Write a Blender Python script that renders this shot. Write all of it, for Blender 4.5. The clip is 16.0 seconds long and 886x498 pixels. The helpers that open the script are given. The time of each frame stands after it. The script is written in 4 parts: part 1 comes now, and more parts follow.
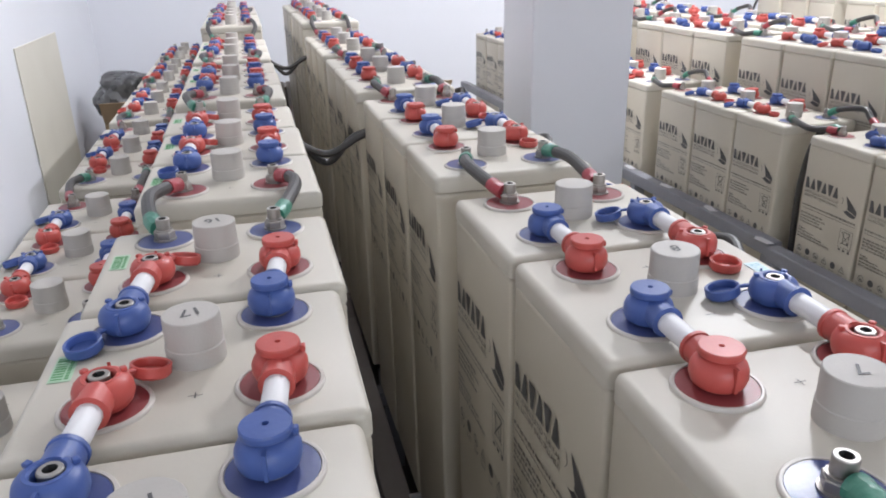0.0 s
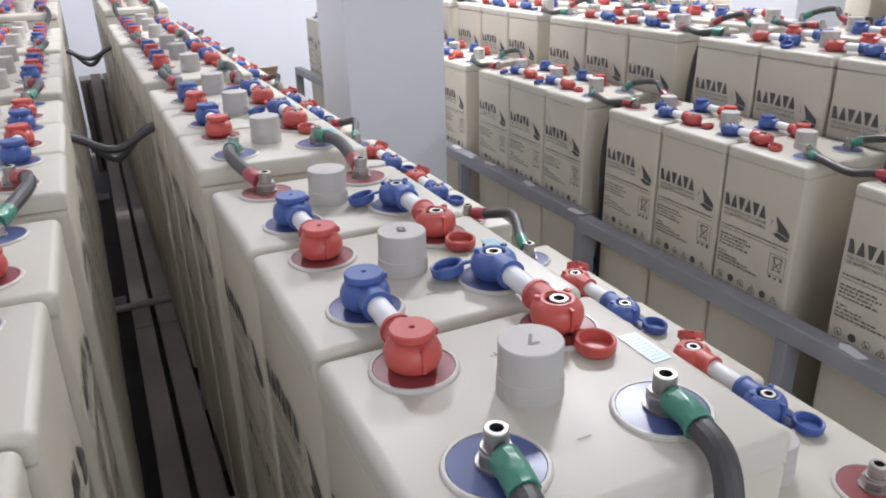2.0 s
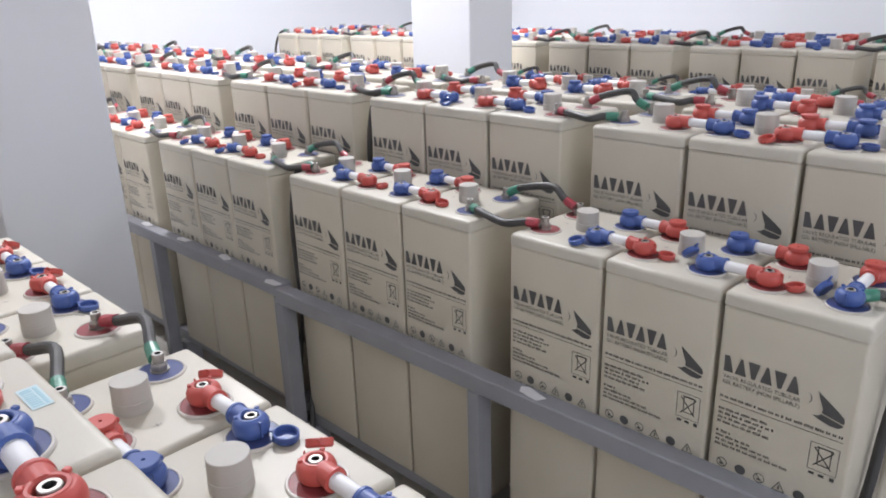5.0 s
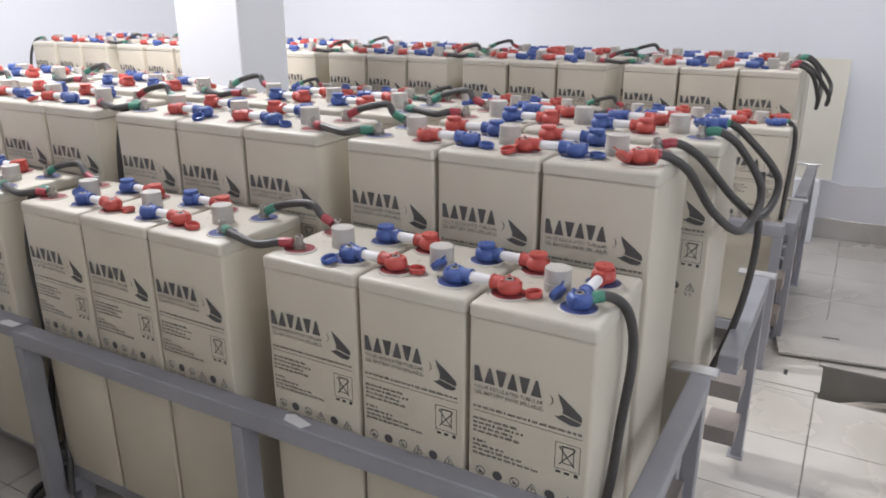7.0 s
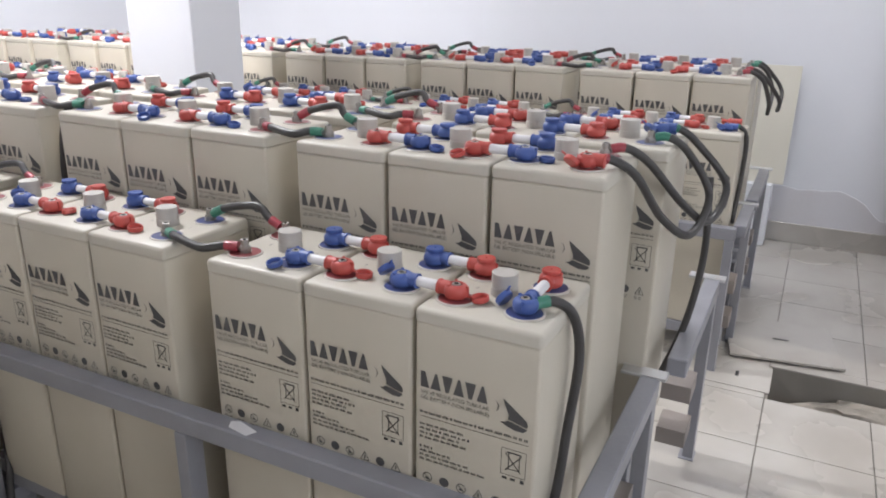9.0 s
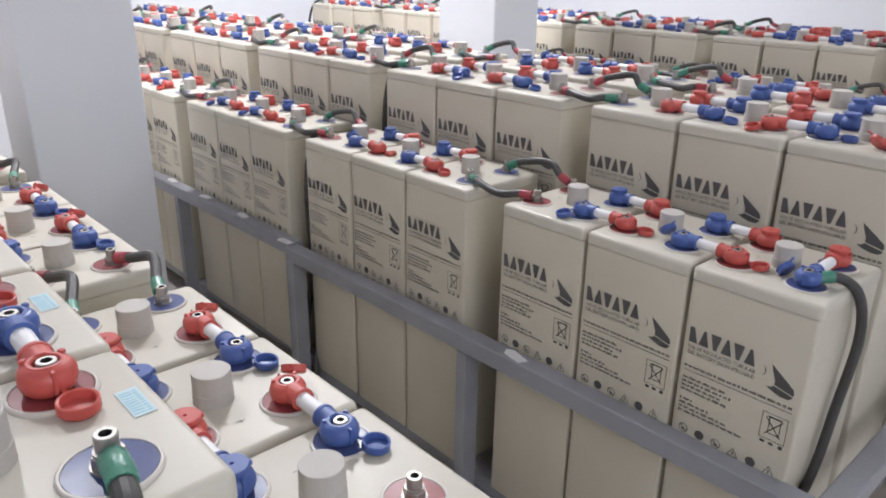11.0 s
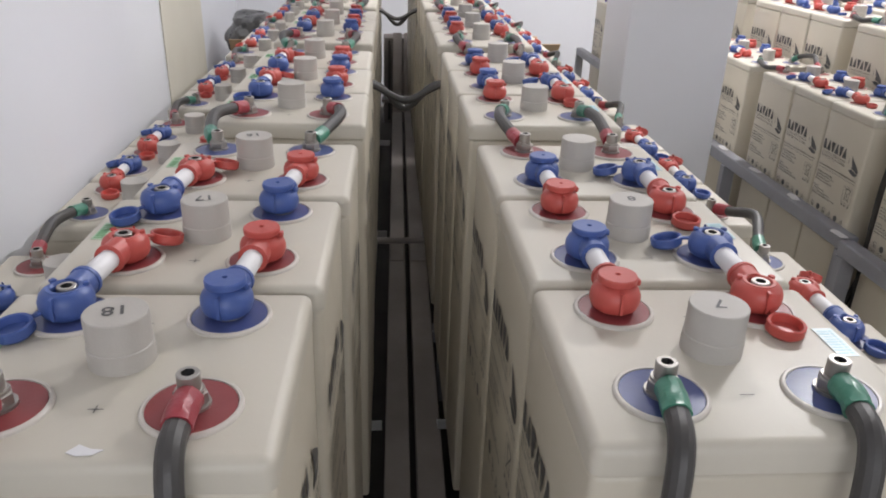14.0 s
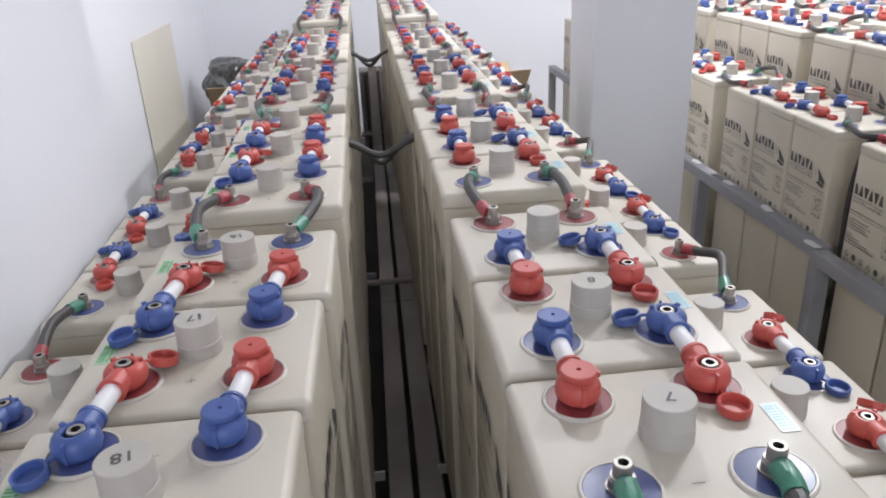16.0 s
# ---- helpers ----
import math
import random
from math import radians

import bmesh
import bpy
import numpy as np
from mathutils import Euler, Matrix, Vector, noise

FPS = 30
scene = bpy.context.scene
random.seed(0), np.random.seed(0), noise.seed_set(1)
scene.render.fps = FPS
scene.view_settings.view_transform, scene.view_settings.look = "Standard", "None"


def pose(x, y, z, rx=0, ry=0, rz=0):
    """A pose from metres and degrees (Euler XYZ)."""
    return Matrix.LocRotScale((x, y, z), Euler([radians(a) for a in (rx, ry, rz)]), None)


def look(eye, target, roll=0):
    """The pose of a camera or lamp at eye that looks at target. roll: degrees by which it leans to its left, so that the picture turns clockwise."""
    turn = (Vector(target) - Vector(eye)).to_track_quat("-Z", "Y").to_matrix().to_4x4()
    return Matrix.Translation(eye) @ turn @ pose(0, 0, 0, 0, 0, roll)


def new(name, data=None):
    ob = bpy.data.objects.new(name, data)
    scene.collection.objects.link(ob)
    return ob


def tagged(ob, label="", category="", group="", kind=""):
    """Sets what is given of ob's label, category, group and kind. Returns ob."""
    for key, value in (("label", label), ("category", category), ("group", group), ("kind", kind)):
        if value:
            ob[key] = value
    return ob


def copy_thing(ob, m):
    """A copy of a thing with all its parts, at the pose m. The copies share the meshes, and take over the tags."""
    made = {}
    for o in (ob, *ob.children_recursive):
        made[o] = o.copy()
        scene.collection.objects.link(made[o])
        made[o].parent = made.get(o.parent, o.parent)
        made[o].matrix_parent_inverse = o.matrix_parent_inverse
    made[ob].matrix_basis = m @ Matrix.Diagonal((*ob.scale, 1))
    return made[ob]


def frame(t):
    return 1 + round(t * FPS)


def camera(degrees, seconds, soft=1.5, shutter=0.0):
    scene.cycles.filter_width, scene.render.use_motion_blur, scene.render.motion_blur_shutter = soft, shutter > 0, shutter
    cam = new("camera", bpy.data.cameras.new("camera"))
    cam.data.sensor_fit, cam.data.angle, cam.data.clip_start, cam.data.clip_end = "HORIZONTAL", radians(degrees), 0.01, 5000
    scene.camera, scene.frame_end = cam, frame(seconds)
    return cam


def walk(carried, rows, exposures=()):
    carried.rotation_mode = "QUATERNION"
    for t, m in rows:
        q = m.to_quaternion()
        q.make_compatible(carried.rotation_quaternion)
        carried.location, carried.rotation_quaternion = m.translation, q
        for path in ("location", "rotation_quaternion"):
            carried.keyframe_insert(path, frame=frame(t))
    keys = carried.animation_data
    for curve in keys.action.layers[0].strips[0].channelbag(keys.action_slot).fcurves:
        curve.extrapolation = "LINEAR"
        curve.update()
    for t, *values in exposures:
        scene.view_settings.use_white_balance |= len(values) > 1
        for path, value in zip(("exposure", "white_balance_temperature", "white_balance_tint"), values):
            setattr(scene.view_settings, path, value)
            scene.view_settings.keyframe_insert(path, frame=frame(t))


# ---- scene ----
cam = camera(61.6, 16.0, soft=1.9)
PATH = [
    (0, (-0.009, 0.043, 1.284), (0.464, 1.843, 0.551), -1.4),
    (0.5, (-0.008, 0.034, 1.286), (0.488, 1.82, 0.537), -2.1),
    (1, (0.016, 0.029, 1.275), (0.642, 1.76, 0.492), -2.2),
    (1.5, (0.044, 0.025, 1.275), (0.786, 1.709, 0.491), -1.1),
    (2, (0.115, 0.018, 1.276), (0.913, 1.678, 0.498), -1.4),
    (2.5, (0.16, 0.023, 1.268), (1.041, 1.636, 0.479), -1.6),
    (3, (0.194, 0.018, 1.271), (1.184, 1.575, 0.498), -2.2),
    (3.5, (0.224, 0.015, 1.276), (1.318, 1.516, 0.534), -2.0),
    (6, (0.363, -0.019, 1.299), (1.875, 1.117, 0.649), -1.2),
    (6.5, (0.391, -0.039, 1.293), (1.984, 0.976, 0.636), -0.4),
    (7, (0.414, -0.052, 1.293), (2.064, 0.868, 0.637), -0.1),
    (7.5, (0.431, -0.064, 1.293), (2.119, 0.784, 0.635), -0.2),
    (8, (0.451, -0.068, 1.293), (2.169, 0.727, 0.647), 0.4),
    (10.5, (0.343, -0.093, 1.297), (1.805, 1.076, 0.591), 1.5),
    (11, (0.291, -0.106, 1.297), (1.571, 1.249, 0.572), 0.9),
    (11.5, (0.27, -0.107, 1.296), (1.348, 1.422, 0.589), 1.4),
    (12, (0.242, -0.118, 1.269), (1.017, 1.589, 0.571), 2.1),
    (12.5, (0.213, -0.116, 1.263), (0.756, 1.682, 0.576), 1.4),
    (13, (0.187, -0.128, 1.267), (0.528, 1.72, 0.582), 1.7),
    (13.5, (0.157, -0.126, 1.266), (0.349, 1.728, 0.542), 1.6),
    (14, (0.098, -0.089, 1.289), (0.268, 1.725, 0.466), 2.0),
    (14.5, (0.08, -0.074, 1.332), (0.185, 1.683, 0.383), -0.8),
    (15, (0.085, -0.076, 1.363), (0.168, 1.656, 0.366), -2.2),
    (15.5, (0.093, -0.087, 1.38), (0.215, 1.686, 0.463), -2.8),
    (16, (0.118, -0.107, 1.389), (0.306, 1.718, 0.595), -2.7),
]
walk(cam, [(t, look(eye, target, roll)) for t, eye, target, roll in PATH], ((0, 0.16, 6280, 10), (3, 0.19, 6220, 10), (6.5, 0.22, 6450, 10), (8, 0.22, 6480, 10), (10.5, 0.19, 6390, 10), (12.5, 0.04, 6460, 10), (13.5, -0.06, 6600, 10), (14.5, -0.02, 6720, 10), (15.5, 0.08, 6460, 10), (16, 0.1, 6390, 10)))

# ---- light ----
world = bpy.data.worlds.new("world")
scene.world = world
world.use_nodes = True
wn = world.node_tree.nodes
sky = wn.new("ShaderNodeTexSky")
sky.sky_type, sky.sun_disc = "NISHITA", False
sky.sun_elevation, sky.sun_rotation = radians(38), radians(180)
wn["Background"].inputs["Strength"].default_value = 0.1
world.node_tree.links.new(sky.outputs[0], wn["Background"].inputs["Color"])


def lamp(name, kind, m, energy, color=(1, 1, 1), size=(1, 1), angle=0.5):
    data = bpy.data.lights.new(name, kind)
    data.energy, data.color = energy, color
    if kind == "AREA":
        data.shape, data.size, data.size_y = "RECTANGLE", size[0], size[1]
    if kind == "SUN":
        data.angle = radians(angle)
    ob = new(name, data)
    ob.matrix_world = m
    return ob


# first lamp placed by its highlight and shadows; the other three are added fill
LAMPS = (((2.35, 2.75, 3.20), 92), ((0.75, 2.9, 3.20), 38), ((3.9, 3.3, 3.20), 23), ((4.0, 0.1, 3.20), 24))
for c, watts in LAMPS:
    lamp("tube_light_source", "AREA", pose(c[0], c[1], c[2] - 0.09), watts, (0.968, 0.965, 1.0), (0.12, 0.50))
lamp("sun", "SUN", look((2.95, -6, 4.2), (2.95, -0.4, 0.0)), 0.8, (1.0, 0.95, 0.88), angle=0.6)
lamp("doorway_sky", "AREA", look((2.9, -2.08, 1.2), (2.9, 0.0, 1.1)), 8, (0.90, 0.94, 1.0), (1.0, 2.0))
lamp("window_sky", "AREA", look((0.1, -2.08, 1.78), (0.3, 0.0, 1.45)), 24, (0.91, 0.94, 1.0), (1.45, 0.72))


# ---- materials ----
def material(name, color, rough=0.5, metal=0.0, fine=(60, 0.06), coarse=(4, 0.08), bump=0.05, bump_scale=250.0, tint=None, gloss_var=0.08, coat=0.0, vary=0.0):
    """Principled surface with grain at two scales in its colour, roughness and relief."""
    m = bpy.data.materials.new(name)
    m.use_nodes = True
    t = m.node_tree
    n, link = t.nodes, t.links.new
    p = n["Principled BSDF"]
    p.inputs["Metallic"].default_value = metal
    p.inputs["Coat Weight"].default_value = coat
    co = n.new("ShaderNodeTexCoord")
    info = n.new("ShaderNodeObjectInfo")
    shift = n.new("ShaderNodeVectorMath")
    shift.operation = "ADD"
    geo = n.new("ShaderNodeNewGeometry")
    link(geo.outputs["Position"], shift.inputs[0])
    shift.inputs[1].default_value = (3.1, 1.7, 0.4)
    noises = []
    for scale, detail in ((fine[0], 3), (coarse[0], 4)):
        k = n.new("ShaderNodeTexNoise")
        k.inputs["Scale"].default_value, k.inputs["Detail"].default_value = scale, detail
        link(shift.outputs[0], k.inputs["Vector"])
        noises.append(k)
    other = tint or tuple(c * 0.72 for c in color)
    a = n.new("ShaderNodeMix")
    a.data_type = "RGBA"
    a.inputs["A"].default_value, a.inputs["B"].default_value = (*color, 1), (*other, 1)
    add = n.new("ShaderNodeMath")
    add.operation = "MULTIPLY_ADD"
    ramp = n.new("ShaderNodeMapRange")
    ramp.interpolation_type = "SMOOTHSTEP"
    ramp.inputs["From Min"].default_value, ramp.inputs["From Max"].default_value = 0.32, 0.80
    ramp.inputs["To Max"].default_value = coarse[1] * 4
    link(noises[1].outputs["Fac"], ramp.inputs["Value"])
    link(noises[0].outputs["Fac"], add.inputs[0])
    add.inputs[1].default_value = fine[1] * 2
    link(ramp.outputs[0], add.inputs[2])
    if vary:
        rnd = n.new("ShaderNodeMath")
        rnd.operation = "MULTIPLY_ADD"
        link(info.outputs["Random"], rnd.inputs[0])
        rnd.inputs[1].default_value = vary
        link(add.outputs[0], rnd.inputs[2])
        add = rnd
    add.use_clamp = True
    link(add.outputs[0], a.inputs["Factor"])
    link(a.outputs["Result"], p.inputs["Base Color"])
    r = n.new("ShaderNodeMapRange")
    r.inputs["To Min"].default_value, r.inputs["To Max"].default_value = max(0.03, rough - gloss_var), min(1, rough + gloss_var)
    link(noises[1].outputs["Fac"], r.inputs["Value"])
    link(r.outputs[0], p.inputs["Roughness"])
    if bump:
        b = n.new("ShaderNodeBump")
        b.inputs["Strength"].default_value, b.inputs["Distance"].default_value = bump, 0.002
        k = n.new("ShaderNodeTexNoise")
        k.inputs["Scale"].default_value = bump_scale
        link(shift.outputs[0], k.inputs["Vector"])
        link(k.outputs["Fac"], b.inputs["Height"])
        link(b.outputs[0], p.inputs["Normal"])
    return m


CREAM = material("cream_abs_plastic", (0.556, 0.508, 0.415), 0.36, fine=(160, 0.04), coarse=(5, 0.06), bump=0.05, bump_scale=420, tint=(0.40, 0.365, 0.29), vary=0.12)
CREAM_LID = material("cream_lid_plastic", (0.545, 0.508, 0.430), 0.44, fine=(160, 0.04), coarse=(9, 0.03), bump=0.04, bump_scale=420, tint=(0.42, 0.385, 0.32), vary=0.10)
VENT = material("grey_vent_plastic", (0.475, 0.448, 0.41), 0.55, fine=(220, 0.06), coarse=(14, 0.06), bump=0.12, bump_scale=500, vary=0.12)
RING = material("pole_ring_plastic", (0.56, 0.52, 0.47), 0.40, fine=(200, 0.05), coarse=(20, 0.04), bump=0.05)
RED = material("red_cap_plastic", (0.51, 0.083, 0.068), 0.42, fine=(180, 0.05), coarse=(24, 0.06), bump=0.08, vary=0.15)
BLUE = material("blue_cap_plastic", (0.058, 0.105, 0.32), 0.42, fine=(180, 0.05), coarse=(24, 0.06), bump=0.08, vary=0.15)
RED_DISC = material("red_pole_seal", (0.25, 0.045, 0.048), 0.40, fine=(120, 0.06), coarse=(30, 0.08), bump=0.06, vary=0.2)
BLUE_DISC = material("blue_pole_seal", (0.06, 0.08, 0.22), 0.32, fine=(120, 0.06), coarse=(30, 0.08), bump=0.06, vary=0.2)
TUBE = material("white_sleeve", (0.74, 0.73, 0.74), 0.45, fine=(200, 0.04), coarse=(30, 0.04), bump=0.05)
STEEL = material("bright_steel", (0.42, 0.40, 0.375), 0.46, metal=1.0, fine=(300, 0.08), coarse=(40, 0.08), bump=0.06)
HOLE = material("dark_socket", (0.03, 0.03, 0.03), 0.6, bump=0)
INK = material("dark_grey_print", (0.075, 0.073, 0.075), 0.5, fine=(300, 0.1), coarse=(30, 0.05), tint=(0.11, 0.105, 0.10), bump=0, vary=0.25)
INK_SOFT = material("faded_grey_print", (0.20, 0.185, 0.16), 0.5, fine=(300, 0.1), coarse=(30, 0.05), bump=0)
CABLE = material("black_rubber_cable", (0.040, 0.037, 0.036), 0.48, fine=(90, 0.1), coarse=(16, 0.12), bump=0.15, tint=(0.075, 0.07, 0.067))
GREEN_TAPE = material("green_tape", (0.055, 0.22, 0.15), 0.34, fine=(120, 0.08), coarse=(40, 0.1), bump=0.35, bump_scale=160)
RED_TAPE = material("red_tape", (0.34, 0.045, 0.06), 0.34, fine=(120, 0.08), coarse=(40, 0.1), bump=0.35, bump_scale=160)
STICKER_A = material("pale_blue_sticker", (0.52, 0.66, 0.70), 0.35, bump=0)
STICKER_B = material("pale_green_sticker", (0.42, 0.60, 0.42), 0.35, bump=0)
BAR_A = material("blue_barcode_ink", (0.32, 0.56, 0.64), 0.4, bump=0)
BAR_B = material("green_barcode_ink", (0.08, 0.30, 0.10), 0.4, bump=0)
RACK = material("grey_steel_paint", (0.28, 0.28, 0.305), 0.42, fine=(90, 0.08), coarse=(6, 0.12), bump=0.2, bump_scale=140, tint=(0.17, 0.17, 0.18))
RACK_DARK = material("brownish_grey_channel", (0.29, 0.255, 0.235), 0.5, fine=(90, 0.08), coarse=(5, 0.14), bump=0.2, bump_scale=140, tint=(0.16, 0.138, 0.125))
# near-black that puts the slot's shade into the colour, also on the end box
SLOT_DARK = material("slot_shade_dark", (0.055, 0.05, 0.045), 0.7, fine=(60, 0.1), coarse=(5, 0.2), bump=0.3, tint=(0.10, 0.09, 0.08))
BRIGHT_METAL = material("bare_galvanised_metal", (0.62, 0.62, 0.62), 0.32, metal=0.7, coarse=(20, 0.1))
WALL = material("white_emulsion_wall", (0.76, 0.77, 0.81), 0.75, fine=(40, 0.02), coarse=(1.3, 0.05), bump=0.16, bump_scale=60, tint=(0.68, 0.68, 0.70))
PATCH = material("grey_wall_patch", (0.67, 0.66, 0.69), 0.85, fine=(60, 0.04), coarse=(3, 0.08), bump=0.2, bump_scale=80, tint=(0.50, 0.46, 0.42))
CEIL = material("white_ceiling_paint", (0.80, 0.80, 0.80), 0.8, fine=(40, 0.02), coarse=(1.0, 0.04), bump=0.1)
TILE = material("white_ceramic_tile", (0.51, 0.485, 0.45), 0.26, fine=(30, 0.05), coarse=(2.5, 0.22), bump=0.03, bump_scale=80, tint=(0.38, 0.35, 0.31), vary=0.06)
GROUT = material("grey_grout", (0.28, 0.26, 0.23), 0.85, coarse=(6, 0.15), bump=0.3)
TRENCH = material("dirty_concrete", (0.40, 0.36, 0.31), 0.9, fine=(50, 0.15), coarse=(7, 0.22), bump=0.8, bump_scale=60, tint=(0.10, 0.09, 0.075))
CARD = material("beige_board", (0.70, 0.67, 0.58), 0.6, fine=(60, 0.04), coarse=(4, 0.06), bump=0.1, tint=(0.60, 0.56, 0.47))
CARTON = material("brown_cardboard", (0.44, 0.33, 0.22), 0.8, coarse=(9, 0.12), bump=0.25)
WRAP = material("clear_plastic_wrap", (0.36, 0.36, 0.37), 0.18, coarse=(12, 0.2), bump=0.5, bump_scale=40, tint=(0.38, 0.38, 0.39))
BAG = material("black_plastic_bag", (0.05, 0.05, 0.052), 0.28, coarse=(14, 0.15), bump=0.6, bump_scale=45, tint=(0.13, 0.13, 0.13))
WOOD = material("dark_brown_door_wood", (0.17, 0.08, 0.045), 0.45, fine=(70, 0.12), coarse=(5, 0.15), bump=0.2)
LAMP_BODY = material("white_lamp_metal", (0.78, 0.78, 0.78), 0.4)
GLOW = bpy.data.materials.new("lit_tube")
GLOW.use_nodes = True
GLOW.node_tree.nodes["Principled BSDF"].inputs["Emission Color"].default_value = (1, 0.97, 0.92, 1)
GLOW.node_tree.nodes["Principled BSDF"].inputs["Emission Strength"].default_value = 6.0


# ---- mesh helpers ----
def mesh_of(name, bm, mat, smooth=False):
    me = bpy.data.meshes.new(name)
    bm.normal_update()
    if smooth:
        for f in bm.faces:
            f.smooth = True
        for e in bm.edges:
            if len(e.link_faces) == 2 and e.calc_face_angle(0) > 0.52:
                e.smooth = False
    bm.to_mesh(me)
    bm.free()
    me.materials.append(mat)
    return me


def part(name, bm, mat, parent, label="", smooth=False, at=None):
    data = bm if isinstance(bm, bpy.types.Mesh) else mesh_of(name, bm, mat, smooth)
    ob = new(name, data)
    ob.parent = parent
    if at is not None:
        ob.matrix_local = at
    if label:
        tagged(ob, label)
    return ob


def root(name, m, label, category, group="", kind=""):
    ob = new(name)
    ob.empty_display_size = 0.05
    ob.matrix_world = m
    return tagged(ob, label, category, group, kind)


def solid(name, bm, mat, label="", category="", kind="", smooth=False):
    return tagged(new(name, mesh_of(name, bm, mat, smooth)), label, category, "", kind)


def box(bm, lo, hi, bevel=0.0, segments=1, m=None):
    c = [(a + b) / 2 for a, b in zip(lo, hi)]
    s = [b - a for a, b in zip(lo, hi)]
    made = bmesh.ops.create_cube(bm, size=1, matrix=(m or Matrix()) @ Matrix.Translation(c) @ Matrix.Diagonal((*s, 1)))["verts"]
    if bevel:
        edges = list({e for v in made for e in v.link_edges})
        bmesh.ops.bevel(bm, geom=edges, offset=bevel, segments=segments, affect="EDGES", profile=0.5, clamp_overlap=True)
    return bm


def boxed(lo, hi, bevel=0.0, segments=1, m=None):
    return box(bmesh.new(), lo, hi, bevel, segments, m)


def lathe(bm, profile, sides=24, m=None, close_top=True, close_bottom=True):
    """Turn (radius, height) points round z."""
    m = m or Matrix()
    rings = []
    for r, z in profile:
        rings.append([bm.verts.new(m @ Vector((r * math.cos(2 * math.pi * k / sides), r * math.sin(2 * math.pi * k / sides), z))) for k in range(sides)])
    for a, b in zip(rings, rings[1:]):
        for k in range(sides):
            bm.faces.new((a[k], a[(k + 1) % sides], b[(k + 1) % sides], b[k]))
    if close_bottom:
        bm.faces.new(rings[0][::-1])
    if close_top:
        bm.faces.new(rings[-1])
    return bm


def glide(points, steps):
    """Points along a smooth curve through the given ones."""
    P = [Vector(p) for p in points]
    if len(P) == 2 or steps <= 1:
        return P
    path, ext = [], [2 * P[0] - P[1]] + P + [2 * P[-1] - P[-2]]
    for i in range(1, len(ext) - 2):
        a, b, c, d = ext[i - 1:i + 3]
        for k in range(steps):
            t = k / steps
            path.append(0.5 * (2 * b + (c - a) * t + (2 * a - 5 * b + 4 * c - d) * t * t + (3 * b - a - 3 * c + d) * t ** 3))
    return path + [P[-1]]


def pipe(points, radius, sides=10, smooth_steps=6, caps=True):
    """A round tube along a smooth curve through the points."""
    path = glide(points, smooth_steps)
    bm = bmesh.new()
    rings, up = [], Vector((0.31, 0.17, 0.93)).normalized()
    for i, p in enumerate(path):
        way = (path[min(i + 1, len(path) - 1)] - path[max(i - 1, 0)]).normalized()
        side = way.cross(up)
        if side.length < 0.05:
            side = way.cross(Vector((1, 0, 0)))
        side.normalize()
        up = side.cross(way).normalized()
        rings.append([bm.verts.new(p + radius * (math.cos(2 * math.pi * k / sides) * side + math.sin(2 * math.pi * k / sides) * up)) for k in range(sides)])
    for a, b in zip(rings, rings[1:]):
        for k in range(sides):
            bm.faces.new((a[k], a[(k + 1) % sides], b[(k + 1) % sides], b[k]))
    if caps:
        bm.faces.new(rings[0][::-1])
        bm.faces.new(rings[-1])
    bmesh.ops.recalc_face_normals(bm, faces=bm.faces)
    return bm


def flat(bm, pts, plane):
    """A flat polygon; plane maps (u, v) to a point."""
    bm.faces.new([bm.verts.new(plane(u, v)) for u, v in pts])


def lettering(text, size, bold=0.0):
    """A mesh of built-in font letters lying in the xy plane, its left bottom corner at the origin."""
    cu = bpy.data.curves.new("lettering", "FONT")
    cu.body, cu.size, cu.resolution_u, cu.offset = text, size, 2, bold
    ob = bpy.data.objects.new("lettering", cu)
    scene.collection.objects.link(ob)
    bpy.context.view_layer.update()
    me = bpy.data.meshes.new_from_object(ob.evaluated_get(bpy.context.evaluated_depsgraph_get()))
    bpy.data.objects.remove(ob)
    return me


# ---- plan ----
BX, BY, BH = 0.234, 0.208, 0.712      # a cell's footprint and height
PITCH, GROUP = 0.2165, 0.740          # cell to cell, group of three to group
PX, PY, PO = 0.0590, 0.0580, 0.005   # poles from the middle of the lid, and how far they sit back
HIGH, LOW = 1.0, 0.836                # lid heights of the two tiers


# ---- room ----
def wall(name, lo, hi):
    return solid(name, boxed(lo, hi), WALL, "plain white painted masonry wall", "wall", "structure")


XL, XR, YF, YB, ZC = -0.87, 4.86, -2.15, 5.30, 3.29
wall("wall_west", (XL - 0.15, YF - 0.15, 0), (XL, YB + 0.15, ZC))
wall("wall_north", (XL, YB, 0), (XR + 0.75, YB + 0.15, ZC))
wall("wall_east", (XR, YF - 0.15, 0), (XR + 0.15, 1.86, ZC))
wall("wall_east_return", (XR + 0.15, 1.71, 0), (XR + 0.75, 1.86, ZC))
wall("wall_east_recess", (XR + 0.6, 1.86, 0), (XR + 0.75, YB, ZC))
# south wall with a window and a doorway
wall("wall_south_1", (XL, YF - 0.15, 0), (-0.65, YF - 0.001, ZC))
wall("wall_south_2", (0.85, YF - 0.15, 0), (2.4, YF, ZC))
wall("wall_south_3", (3.4, YF - 0.15, 0), (XR, YF, ZC))
wall("wall_south_lintel", (2.4, YF - 0.15, 2.2), (3.4, YF, ZC))
wall("wall_south_sill", (-0.65, YF - 0.15, 0), (0.85, YF, 1.4))
wall("wall_south_head", (-0.65, YF - 0.15, 2.4), (0.85, YF, ZC))
wall("wall_pilaster", (XL, YF, 0), (-0.437, 1.60, ZC))
